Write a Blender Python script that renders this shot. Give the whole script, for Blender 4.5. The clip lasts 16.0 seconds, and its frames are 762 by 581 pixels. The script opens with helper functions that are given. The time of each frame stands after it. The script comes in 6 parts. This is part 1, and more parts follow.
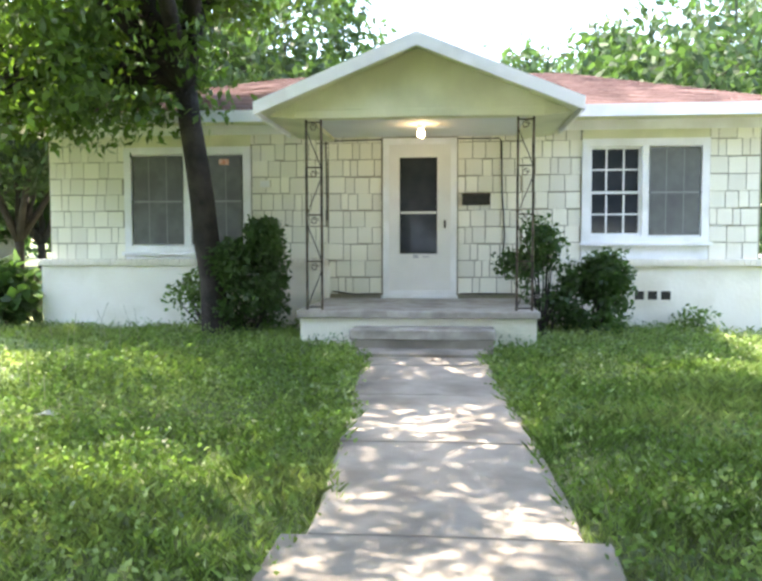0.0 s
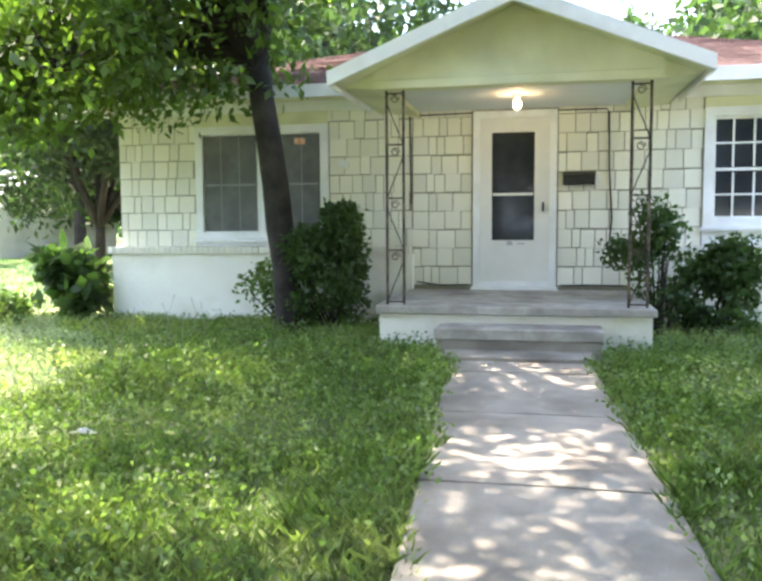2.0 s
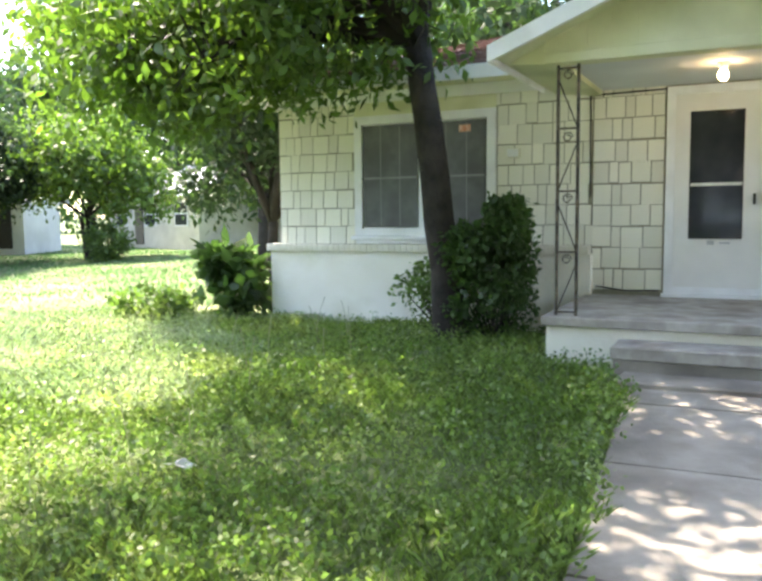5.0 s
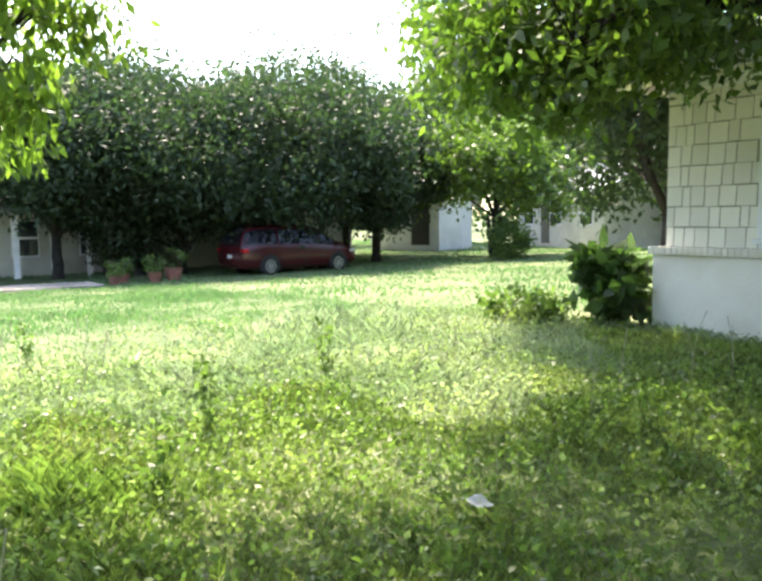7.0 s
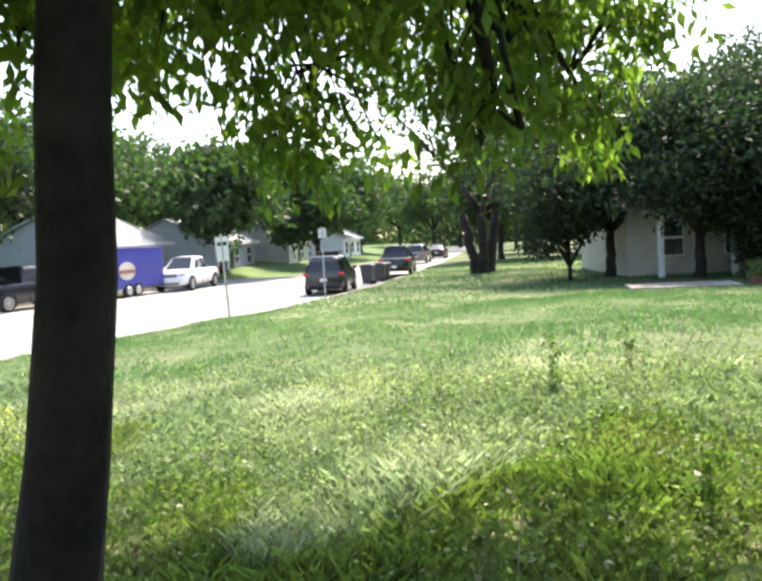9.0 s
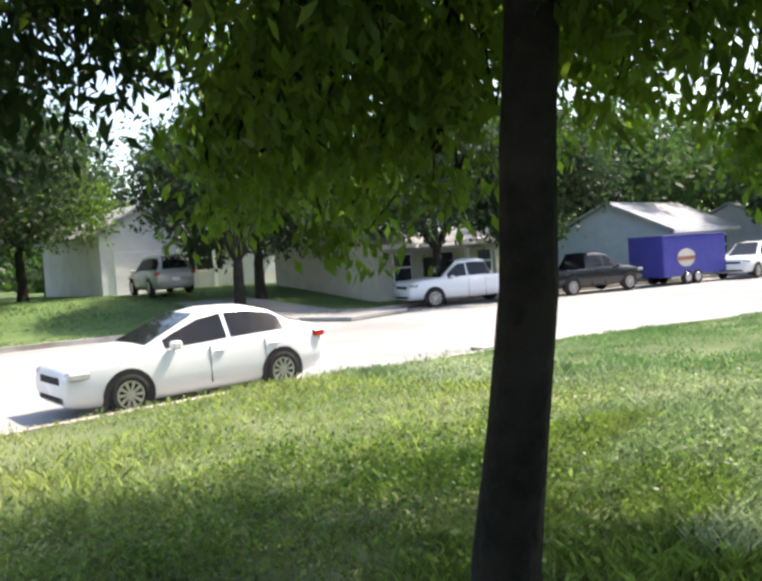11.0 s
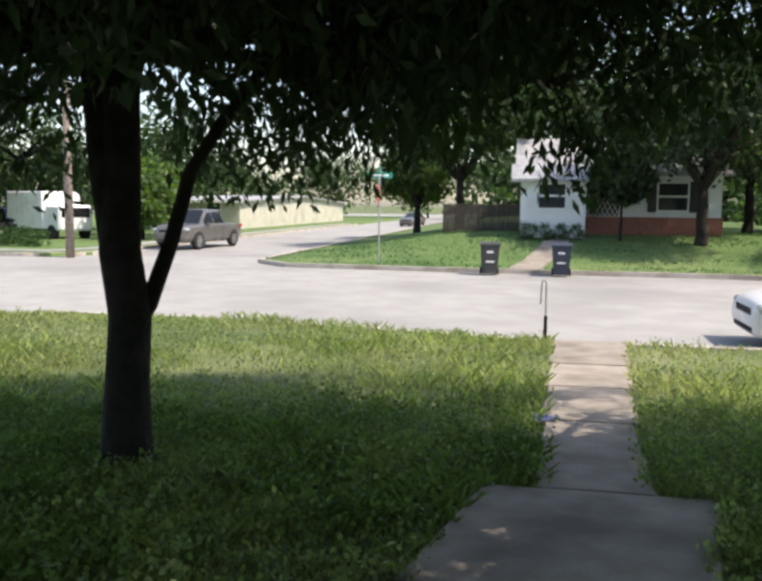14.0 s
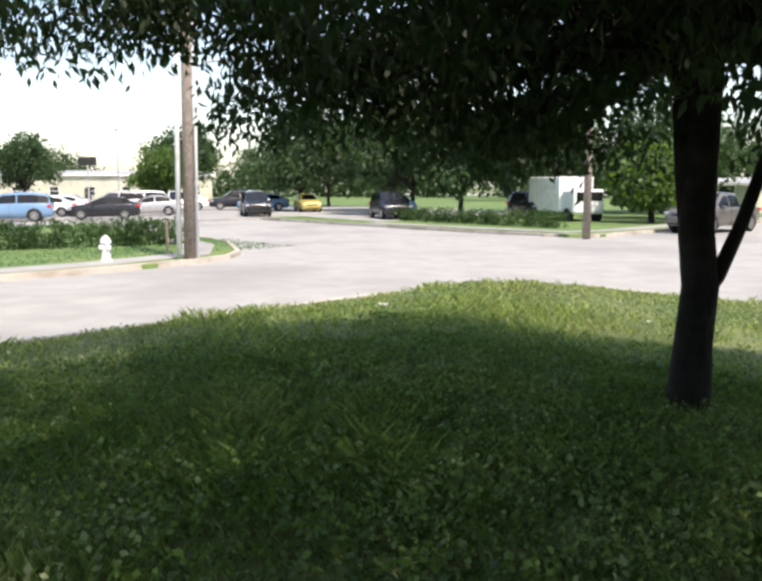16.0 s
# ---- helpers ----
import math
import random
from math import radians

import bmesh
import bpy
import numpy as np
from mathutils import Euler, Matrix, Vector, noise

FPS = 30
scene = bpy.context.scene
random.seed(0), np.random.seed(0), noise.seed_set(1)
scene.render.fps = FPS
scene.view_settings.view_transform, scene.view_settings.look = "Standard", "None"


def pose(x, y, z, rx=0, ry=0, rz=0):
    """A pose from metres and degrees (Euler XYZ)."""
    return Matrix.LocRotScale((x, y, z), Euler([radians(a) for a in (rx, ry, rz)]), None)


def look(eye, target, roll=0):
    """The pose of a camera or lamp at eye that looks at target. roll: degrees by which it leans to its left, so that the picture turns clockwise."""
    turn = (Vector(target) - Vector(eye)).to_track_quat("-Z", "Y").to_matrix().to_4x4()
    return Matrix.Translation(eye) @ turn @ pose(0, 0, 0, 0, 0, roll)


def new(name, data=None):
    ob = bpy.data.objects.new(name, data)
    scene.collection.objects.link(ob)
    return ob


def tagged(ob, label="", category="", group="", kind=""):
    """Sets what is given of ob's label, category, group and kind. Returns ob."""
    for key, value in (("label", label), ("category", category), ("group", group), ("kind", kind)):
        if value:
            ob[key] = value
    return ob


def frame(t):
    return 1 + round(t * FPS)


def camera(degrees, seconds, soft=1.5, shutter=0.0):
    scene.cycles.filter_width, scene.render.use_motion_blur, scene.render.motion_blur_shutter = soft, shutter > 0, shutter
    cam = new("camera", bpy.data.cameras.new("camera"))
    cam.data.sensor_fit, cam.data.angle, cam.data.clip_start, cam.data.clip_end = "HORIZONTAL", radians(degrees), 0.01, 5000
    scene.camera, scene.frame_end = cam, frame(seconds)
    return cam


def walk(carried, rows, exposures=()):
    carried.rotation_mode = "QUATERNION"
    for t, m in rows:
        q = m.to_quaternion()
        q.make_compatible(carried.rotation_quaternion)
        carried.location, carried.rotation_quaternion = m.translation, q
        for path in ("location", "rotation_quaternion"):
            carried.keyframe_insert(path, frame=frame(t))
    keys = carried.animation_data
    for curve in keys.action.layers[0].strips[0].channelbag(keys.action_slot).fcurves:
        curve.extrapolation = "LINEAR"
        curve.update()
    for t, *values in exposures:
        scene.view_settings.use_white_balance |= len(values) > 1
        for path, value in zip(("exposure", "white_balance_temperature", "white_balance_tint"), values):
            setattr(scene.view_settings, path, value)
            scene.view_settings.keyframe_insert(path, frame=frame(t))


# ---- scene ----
cam = camera(51.7, 16.0, soft=3.0)
PATH = [
    (0, (0.434, -10.734, 1.214), (0.255, -8.746, 1.089), -0.1),
    (0.5, (0.453, -10.416, 1.209), (0.208, -8.435, 1.083), -0.3),
    (1, (0.47, -10.129, 1.229), (0.138, -8.162, 1.095), -0.6),
    (1.5, (0.447, -9.872, 1.246), (0.049, -7.917, 1.102), -1.0),
    (2, (0.342, -9.748, 1.264), (-0.06, -7.796, 1.093), -0.4),
    (2.5, (0.315, -9.565, 1.29), (-0.075, -7.613, 1.104), -0.4),
    (3, (0.311, -9.402, 1.31), (-0.064, -7.448, 1.104), 0.2),
    (3.2, (0.298, -9.316, 1.315), (-0.068, -7.36, 1.108), 0.4),
    (5.3, (0.342, -8.628, 1.328), (-0.63, -6.891, 1.129), -0.3),
    (5.5, (0.33, -8.526, 1.339), (-0.72, -6.836, 1.133), 0.0),
    (6, (0.285, -8.265, 1.306), (-0.969, -6.717, 1.12), -0.1),
    (6.5, (0.265, -8.04, 1.292), (-1.194, -6.68, 1.113), -0.4),
    (7, (0.266, -7.922, 1.325), (-1.36, -6.772, 1.142), -0.6),
    (7.5, (0.223, -7.757, 1.307), (-1.586, -6.923, 1.131), -1.2),
    (8, (0.227, -7.581, 1.310), (-1.721, -7.155, 1.147), -1.9),
    (8.5, (0.277, -7.496, 1.304), (-1.716, -7.468, 1.147), -2.5),
    (9, (0.344, -7.423, 1.308), (-1.620, -7.778, 1.172), -2.9),
    (9.5, (0.433, -7.278, 1.309), (-1.428, -8.000, 1.193), -3.8),
    (10, (0.570, -7.059, 1.347), (-1.136, -8.098, 1.246), -5.1),
    (10.2, (0.583, -6.995, 1.360), (-1.052, -8.143, 1.264), -5.2),
    (12.3, (0.52, -6.34, 1.436), (-0.047, -8.252, 1.291), -0.3),
    (12.5, (0.514, -6.264, 1.435), (0.06, -8.206, 1.28), -0.1),
    (13, (0.499, -6.066, 1.433), (0.324, -8.05, 1.247), -0.3),
    (13.5, (0.496, -5.827, 1.431), (0.586, -7.815, 1.224), 0.4),
    (14, (0.51, -5.536, 1.454), (0.852, -7.494, 1.238), 0.6),
    (14.5, (0.48, -5.191, 1.484), (1.105, -7.078, 1.261), 0.5),
    (15, (0.443, -4.832, 1.473), (1.341, -6.602, 1.229), 0.4),
    (15.5, (0.448, -4.564, 1.468), (1.603, -6.176, 1.21), 0.3),
    (16, (0.508, -4.419, 1.463), (1.914, -5.817, 1.201), -0.1),
]
walk(cam, [(t, look(eye, target, roll)) for t, eye, target, roll in PATH],
     [(t, e, 7300, 14) for t, e in ((0, 3.3), (3.2, 3.35), (5.5, 3.0), (7.0, 2.6), (8.5, 2.05), (9.0, 1.9), (10.0, 1.65), (12.5, 1.3), (14.0, 0.9), (15.0, 0.85), (16.0, 1.05))])

# ---- light ----
SUN_ELEVATION, SUN_FROM = 56.0, Vector((-0.98, 0.20, 0.0))
world = bpy.data.worlds.new("sky")
scene.world = world
world.use_nodes = True
wn = world.node_tree
sky = wn.nodes.new("ShaderNodeTexSky")
sky.sky_type = "NISHITA"
sky.sun_disc = False
sky.sun_elevation = radians(SUN_ELEVATION)
sky.sun_rotation = math.atan2(SUN_FROM.x, SUN_FROM.y)
sky.air_density, sky.dust_density, sky.ozone_density = 1.0, 1.4, 1.0
wn.links.new(sky.outputs["Color"], wn.nodes["Background"].inputs["Color"])
wn.nodes["Background"].inputs["Strength"].default_value = 0.15
sun = new("sun", bpy.data.lights.new("sun", "SUN"))
sun.data.energy, sun.data.angle, sun.data.color = 3.0, radians(0.6), (1.0, 0.95, 0.86)
_d = SUN_FROM.normalized() * math.cos(radians(SUN_ELEVATION)) + Vector((0, 0, math.sin(radians(SUN_ELEVATION))))
sun.matrix_world = look(_d * 100, (0, 0, 0))
scene.view_settings.exposure = 0.0

# ---- materials ----
def mat(name, c1, c2=None, scale=4.0, rough=0.8, metal=0.0, bump=0.0, bump_scale=40.0, rand=0.0, island=False,
        spec=0.5, detail=6.0, c3=None, patch=0.5, transl=None):
    m = bpy.data.materials.new(name)
    m.use_nodes = True
    nt = m.node_tree
    n, l = nt.nodes, nt.links
    b = n["Principled BSDF"]
    b.inputs["Roughness"].default_value = rough
    b.inputs["Metallic"].default_value = metal
    b.inputs["Specular IOR Level"].default_value = spec
    tc = n.new("ShaderNodeTexCoord")
    nz = n.new("ShaderNodeTexNoise")
    nz.inputs["Scale"].default_value = scale
    nz.inputs["Detail"].default_value = detail
    l.new(tc.outputs["Object"], nz.inputs["Vector"])
    ramp = n.new("ShaderNodeValToRGB")
    ramp.color_ramp.elements[0].position, ramp.color_ramp.elements[1].position = 0.3, 0.7
    ramp.color_ramp.elements[0].color = (*c1, 1)
    ramp.color_ramp.elements[1].color = (*(c2 or c1), 1)
    l.new(nz.outputs["Fac"], ramp.inputs["Fac"])
    col = ramp.outputs["Color"]
    if c3:
        nz3 = n.new("ShaderNodeTexNoise")
        nz3.inputs["Scale"].default_value = patch
        nz3.inputs["Detail"].default_value = 4.0
        l.new(tc.outputs["Object"], nz3.inputs["Vector"])
        r3 = n.new("ShaderNodeMapRange")
        r3.inputs["From Min"].default_value, r3.inputs["From Max"].default_value = 0.48, 0.68
        l.new(nz3.outputs["Fac"], r3.inputs["Value"])
        mx = n.new("ShaderNodeMix")
        mx.data_type = "RGBA"
        l.new(r3.outputs["Result"], mx.inputs["Factor"])
        l.new(col, mx.inputs["A"])
        mx.inputs["B"].default_value = (*c3, 1)
        col = mx.outputs["Result"]
    if rand:
        if island:
            rn = n.new("ShaderNodeNewGeometry").outputs["Random Per Island"]
        else:
            rn = n.new("ShaderNodeObjectInfo").outputs["Random"]
        mr = n.new("ShaderNodeMapRange")
        mr.inputs["To Min"].default_value, mr.inputs["To Max"].default_value = 1 - rand, 1 + rand
        l.new(rn, mr.inputs["Value"])
        hs = n.new("ShaderNodeHueSaturation")
        l.new(mr.outputs["Result"], hs.inputs["Value"])
        l.new(col, hs.inputs["Color"])
        col = hs.outputs["Color"]
    l.new(col, b.inputs["Base Color"])
    if bump:
        nb = n.new("ShaderNodeTexNoise")
        nb.inputs["Scale"].default_value = bump_scale
        nb.inputs["Detail"].default_value = 5.0
        l.new(tc.outputs["Object"], nb.inputs["Vector"])
        bp = n.new("ShaderNodeBump")
        bp.inputs["Strength"].default_value = bump
        bp.inputs["Distance"].default_value = 0.02
        l.new(nb.outputs["Fac"], bp.inputs["Height"])
        l.new(bp.outputs["Normal"], b.inputs["Normal"])
    if transl:
        tr = n.new("ShaderNodeBsdfTranslucent")
        sh = n.new("ShaderNodeMixShader")
        gm = n.new("ShaderNodeMix")
        gm.data_type, gm.blend_type = "RGBA", "MULTIPLY"
        gm.inputs["Factor"].default_value = 1.0
        l.new(col, gm.inputs["A"])
        gm.inputs["B"].default_value = (*transl, 1)
        l.new(gm.outputs["Result"], tr.inputs["Color"])
        sh.inputs["Fac"].default_value = 0.5
        l.new(b.outputs["BSDF"], sh.inputs[1])
        l.new(tr.outputs["BSDF"], sh.inputs[2])
        l.new(sh.outputs["Shader"], n["Material Output"].inputs["Surface"])
    return m


def glow(name, color, strength):
    m = bpy.data.materials.new(name)
    m.use_nodes = True
    b = m.node_tree.nodes["Principled BSDF"]
    b.inputs["Emission Color"].default_value = (*color, 1)
    b.inputs["Emission Strength"].default_value = strength
    return m


SHINGLE = mat("painted_shingle", (0.78, 0.76, 0.64), (0.85, 0.83, 0.73), 3.0, 0.7, bump=0.4, bump_scale=60, rand=0.08, c3=(0.72, 0.68, 0.53), patch=0.8)
SIDING = mat("yellow_paint", (0.68, 0.68, 0.45), (0.74, 0.73, 0.52), 2.5, 0.65, bump=0.1, c3=(0.56, 0.56, 0.36), patch=1.3)
JOINT = mat("shingle_gap", (0.27, 0.25, 0.18), (0.36, 0.33, 0.25), 20, 0.9)
BRICKPAINT = mat("white_painted_brick", (0.84, 0.80, 0.71), (0.88, 0.85, 0.77), 3.0, 0.75, bump=0.4, bump_scale=18, c3=(0.70, 0.66, 0.55), patch=1.1, rand=0.04)
TRIM = mat("white_trim_paint", (0.82, 0.83, 0.84), (0.88, 0.88, 0.88), 5, 0.55, bump=0.08, c3=(0.72, 0.72, 0.70), patch=2.0)
DOORPAINT = mat("door_paint", (0.74, 0.73, 0.70), (0.80, 0.79, 0.76), 4, 0.5, bump=0.05)
ROOF = mat("roof_shingle", (0.15, 0.078, 0.064), (0.22, 0.125, 0.105), 6, 0.95, bump=0.5, bump_scale=30, rand=0.22, c3=(0.24, 0.125, 0.105), patch=0.9)
ROOFGREY = mat("grey_roof_shingle", (0.30, 0.31, 0.33), (0.42, 0.43, 0.45), 5, 0.95, bump=0.4, c3=(0.24, 0.25, 0.27), patch=0.6)
IRON = mat("weathered_black_iron", (0.03, 0.028, 0.026), (0.10, 0.08, 0.06), 25, 0.6, 0.5, bump=0.2, c3=(0.22, 0.17, 0.12), patch=9)
BLACK = mat("black_metal", (0.015, 0.015, 0.016), (0.03, 0.03, 0.03), 12, 0.45, 0.3)
SCREEN = mat("window_screen", (0.13, 0.135, 0.13), (0.17, 0.175, 0.17), 9, 0.75, spec=0.3, c3=(0.11, 0.11, 0.11), patch=2)
SCREENBAR = mat("screen_bar_paint", (0.22, 0.225, 0.22), (0.27, 0.275, 0.27), 6, 0.7)
DARKGLASS = mat("dark_window_glass", (0.025, 0.028, 0.035), (0.05, 0.055, 0.065), 2.5, 0.06, spec=0.6)
BLIND = mat("window_blind", (0.30, 0.32, 0.36), (0.40, 0.42, 0.46), 3, 0.6)
CONCRETE = mat("old_concrete", (0.27, 0.235, 0.20), (0.37, 0.33, 0.285), 5, 0.92, bump=0.35, bump_scale=55, c3=(0.18, 0.155, 0.13), patch=1.4, rand=0.07)
WOODSTEP = mat("weathered_porch_floor", (0.30, 0.27, 0.24), (0.46, 0.43, 0.39), 7, 0.85, bump=0.3, bump_scale=30, c3=(0.22, 0.19, 0.17), patch=2.5)
ROAD = mat("pale_road_surface", (0.30, 0.295, 0.285), (0.37, 0.365, 0.355), 1.2, 0.9, bump=0.3, bump_scale=70, c3=(0.26, 0.257, 0.25), patch=0.22)
KERB = mat("kerb_concrete", (0.42, 0.38, 0.33), (0.52, 0.48, 0.43), 4, 0.92, bump=0.3, c3=(0.30, 0.25, 0.20), patch=0.9)
LAWN = mat("lawn_soil_and_grass", (0.06, 0.09, 0.03), (0.12, 0.16, 0.055), 5, 0.95, bump=0.9, bump_scale=30, c3=(0.20, 0.22, 0.10), patch=0.35)
# darker green for the turf by the walk, tree shade put into it
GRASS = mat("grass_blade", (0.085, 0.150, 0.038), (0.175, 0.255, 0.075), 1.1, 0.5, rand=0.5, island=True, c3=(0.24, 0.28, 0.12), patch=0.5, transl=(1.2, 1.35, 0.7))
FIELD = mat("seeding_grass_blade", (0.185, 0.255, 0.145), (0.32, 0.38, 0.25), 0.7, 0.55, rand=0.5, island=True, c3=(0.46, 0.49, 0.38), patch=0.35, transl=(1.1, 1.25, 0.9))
# lighter copy of the unmown grass, with the street side's sunlight in its colour
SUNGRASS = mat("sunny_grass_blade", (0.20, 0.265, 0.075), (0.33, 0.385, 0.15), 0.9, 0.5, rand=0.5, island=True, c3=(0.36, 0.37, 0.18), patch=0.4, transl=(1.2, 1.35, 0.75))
MOWN = mat("mown_grass_blade", (0.095, 0.185, 0.075), (0.145, 0.255, 0.11), 0.5, 0.6, rand=0.3, island=True, c3=(0.18, 0.275, 0.13), patch=0.2, transl=(1.0, 1.2, 0.8))
MOWNSOIL = mat("mown_lawn", (0.07, 0.13, 0.035), (0.12, 0.20, 0.055), 3, 0.95, bump=0.6, bump_scale=30, c3=(0.15, 0.21, 0.07), patch=0.25)
WEED = mat("weed_leaf", (0.075, 0.135, 0.035), (0.16, 0.235, 0.075), 1.5, 0.5, rand=0.45, island=True, c3=(0.24, 0.29, 0.12), patch=0.7, transl=(1.3, 1.5, 0.75))
WEEDPALE = mat("pale_weed_leaf", (0.12, 0.185, 0.08), (0.21, 0.275, 0.135), 1.5, 0.5, rand=0.45, island=True, c3=(0.30, 0.35, 0.21), patch=0.7, transl=(1.3, 1.45, 0.85))
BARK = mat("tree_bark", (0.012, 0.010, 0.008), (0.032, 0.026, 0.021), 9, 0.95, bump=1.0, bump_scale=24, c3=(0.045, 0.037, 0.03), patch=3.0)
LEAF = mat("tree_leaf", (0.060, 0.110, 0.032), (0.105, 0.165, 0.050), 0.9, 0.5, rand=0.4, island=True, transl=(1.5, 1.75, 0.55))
# same leaf with sunlight through the crown put into brighter colours
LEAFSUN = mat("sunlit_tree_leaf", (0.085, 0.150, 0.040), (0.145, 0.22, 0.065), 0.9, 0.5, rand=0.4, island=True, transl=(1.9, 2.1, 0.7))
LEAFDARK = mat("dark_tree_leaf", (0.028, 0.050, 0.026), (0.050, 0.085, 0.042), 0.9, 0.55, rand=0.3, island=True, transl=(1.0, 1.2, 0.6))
LEAFFAR = mat("far_tree_leaf", (0.034, 0.066, 0.030), (0.062, 0.108, 0.046), 0.4, 0.6, rand=0.35, island=True, transl=(1.2, 1.4, 0.6))
BUSH = mat("shrub_leaf", (0.035, 0.075, 0.028), (0.07, 0.13, 0.045), 2.0, 0.45, rand=0.3, island=True, transl=(1.4, 1.6, 0.7))
WHITEWALL = mat("white_siding", (0.74, 0.76, 0.78), (0.80, 0.81, 0.82), 2, 0.7, bump=0.1, c3=(0.66, 0.67, 0.68), patch=0.7)
CREAMWALL = mat("cream_wall", (0.50, 0.48, 0.40), (0.58, 0.56, 0.48), 2, 0.8, bump=0.2, c3=(0.42, 0.40, 0.34), patch=0.6)
BLUEWALL = mat("pale_blue_wall", (0.40, 0.46, 0.52), (0.47, 0.52, 0.57), 2, 0.8, bump=0.1)
REDBRICK = mat("red_brick", (0.22, 0.09, 0.07), (0.33, 0.14, 0.10), 9, 0.9, bump=0.4, rand=0.2)
FENCE = mat("dark_fence_board", (0.05, 0.040, 0.034), (0.085, 0.066, 0.055), 8, 0.9, bump=0.3, rand=0.2)
PALEWOOD = mat("pale_wood", (0.45, 0.34, 0.22), (0.55, 0.43, 0.29), 6, 0.85, bump=0.3)
POLEWOOD = mat("utility_pole_wood", (0.20, 0.16, 0.13), (0.34, 0.29, 0.25), 9, 0.9, bump=0.5)
CARWHITE = mat("white_car_paint", (0.80, 0.81, 0.82), (0.82, 0.83, 0.84), 1, 0.22, spec=0.6)
CARBLACK = mat("black_car_paint", (0.012, 0.013, 0.018), (0.02, 0.02, 0.025), 1, 0.2, spec=0.6)
# dark red deepened further, with the tree shade over the minivan in it
CARRED = mat("dark_red_car_paint", (0.055, 0.006, 0.010), (0.07, 0.008, 0.012), 1, 0.22, spec=0.6)
CARGREY = mat("grey_car_paint", (0.17, 0.165, 0.16), (0.20, 0.19, 0.185), 1, 0.25, 0.4, spec=0.6)
CARSILVER = mat("silver_car_paint", (0.42, 0.42, 0.42), (0.48, 0.48, 0.48), 1, 0.25, 0.5)
CARBLUE = mat("blue_car_paint", (0.14, 0.26, 0.42), (0.18, 0.30, 0.46), 1, 0.25)
CARYELLOW = mat("yellow_car_paint", (0.55, 0.46, 0.12), (0.60, 0.50, 0.15), 1, 0.25)
TRAILERBLUE = mat("blue_trailer_skin", (0.035, 0.04, 0.26), (0.05, 0.055, 0.32), 2, 0.4)
TYRE = mat("tyre_rubber", (0.012, 0.012, 0.012), (0.025, 0.025, 0.025), 15, 0.9)
RIM = mat("alloy_rim", (0.50, 0.50, 0.51), (0.58, 0.58, 0.59), 8, 0.3, 0.8)
CARGLASS = mat("tinted_car_glass", (0.012, 0.014, 0.016), (0.02, 0.022, 0.025), 1, 0.05, spec=0.7)
TAIL = mat("red_lamp_lens", (0.55, 0.02, 0.02), (0.6, 0.03, 0.03), 5, 0.15)
LAMP = mat("clear_lamp_lens", (0.45, 0.47, 0.5), (0.6, 0.62, 0.65), 9, 0.1, 0.3)
TRASH = mat("grey_plastic_bin", (0.045, 0.047, 0.05), (0.065, 0.067, 0.07), 6, 0.5)
TRASHBLUE = mat("navy_plastic_bin", (0.03, 0.04, 0.065), (0.045, 0.055, 0.085), 6, 0.5)
PAPER = mat("white_paper", (0.75, 0.75, 0.74), (0.8, 0.8, 0.79), 9, 0.8)
SIGNGREEN = mat("green_sign_face", (0.02, 0.28, 0.22), (0.03, 0.32, 0.26), 5, 0.4)
SIGNRED = mat("red_sign_face", (0.50, 0.04, 0.03), (0.55, 0.05, 0.04), 5, 0.4)
STEEL = mat("galvanised_steel", (0.42, 0.43, 0.44), (0.52, 0.53, 0.54), 12, 0.45, 0.6)
BULB = glow("lit_bulb", (1.0, 0.72, 0.38), 9.0)
FLOWER = mat("dry_seed_head", (0.34, 0.32, 0.22), (0.45, 0.42, 0.32), 8, 0.8, rand=0.2, island=True)
STICKER = mat("orange_sticker", (0.62, 0.16, 0.06), (0.75, 0.55, 0.42), 22, 0.5)
LITTERBLUE = mat("blue_wrapper", (0.10, 0.16, 0.55), (0.5, 0.5, 0.6), 20, 0.4)

# ---- mesh helpers ----
def empty(name, m=None, label="", category="", group="", kind=""):
    ob = new(name)
    ob.empty_display_size = 0.1
    if m is not None:
        ob.matrix_world = m
    return tagged(ob, label, category, group, kind)


def finish(bm, name, material, smooth=False):
    me = bpy.data.meshes.new(name)
    bm.normal_update()
    bm.to_mesh(me)
    bm.free()
    me.materials.append(material)
    if smooth:
        me.shade_smooth()
    return me


def part(name, bm, material, parent, label="", smooth=False):
    ob = new(name, finish(bm, name, material, smooth) if isinstance(bm, bmesh.types.BMesh) else bm)
    ob.parent = parent
    if label:
        tagged(ob, label)
    return ob


def box(bm, x0, x1, y0, y1, z0, z1, bevel=0.0):
    b = bmesh.new() if bevel else bm
    vs = [b.verts.new((x, y, z)) for x in (x0, x1) for y in (y0, y1) for z in (z0, z1)]
    for f in ((0, 1, 3, 2), (4, 6, 7, 5), (0, 4, 5, 1), (2, 3, 7, 6), (0, 2, 6, 4), (1, 5, 7, 3)):
        b.faces.new([vs[i] for i in f])
    if bevel:
        bmesh.ops.bevel(b, geom=list(b.edges), offset=bevel, segments=1, affect="EDGES")
        me = bpy.data.meshes.new("t")
        b.to_mesh(me)
        b.free()
        bm.from_mesh(me)
        bpy.data.meshes.remove(me)
    return bm


def boxed(x0, x1, y0, y1, z0, z1, bevel=0.0):
    return box(bmesh.new(), x0, x1, y0, y1, z0, z1, bevel)


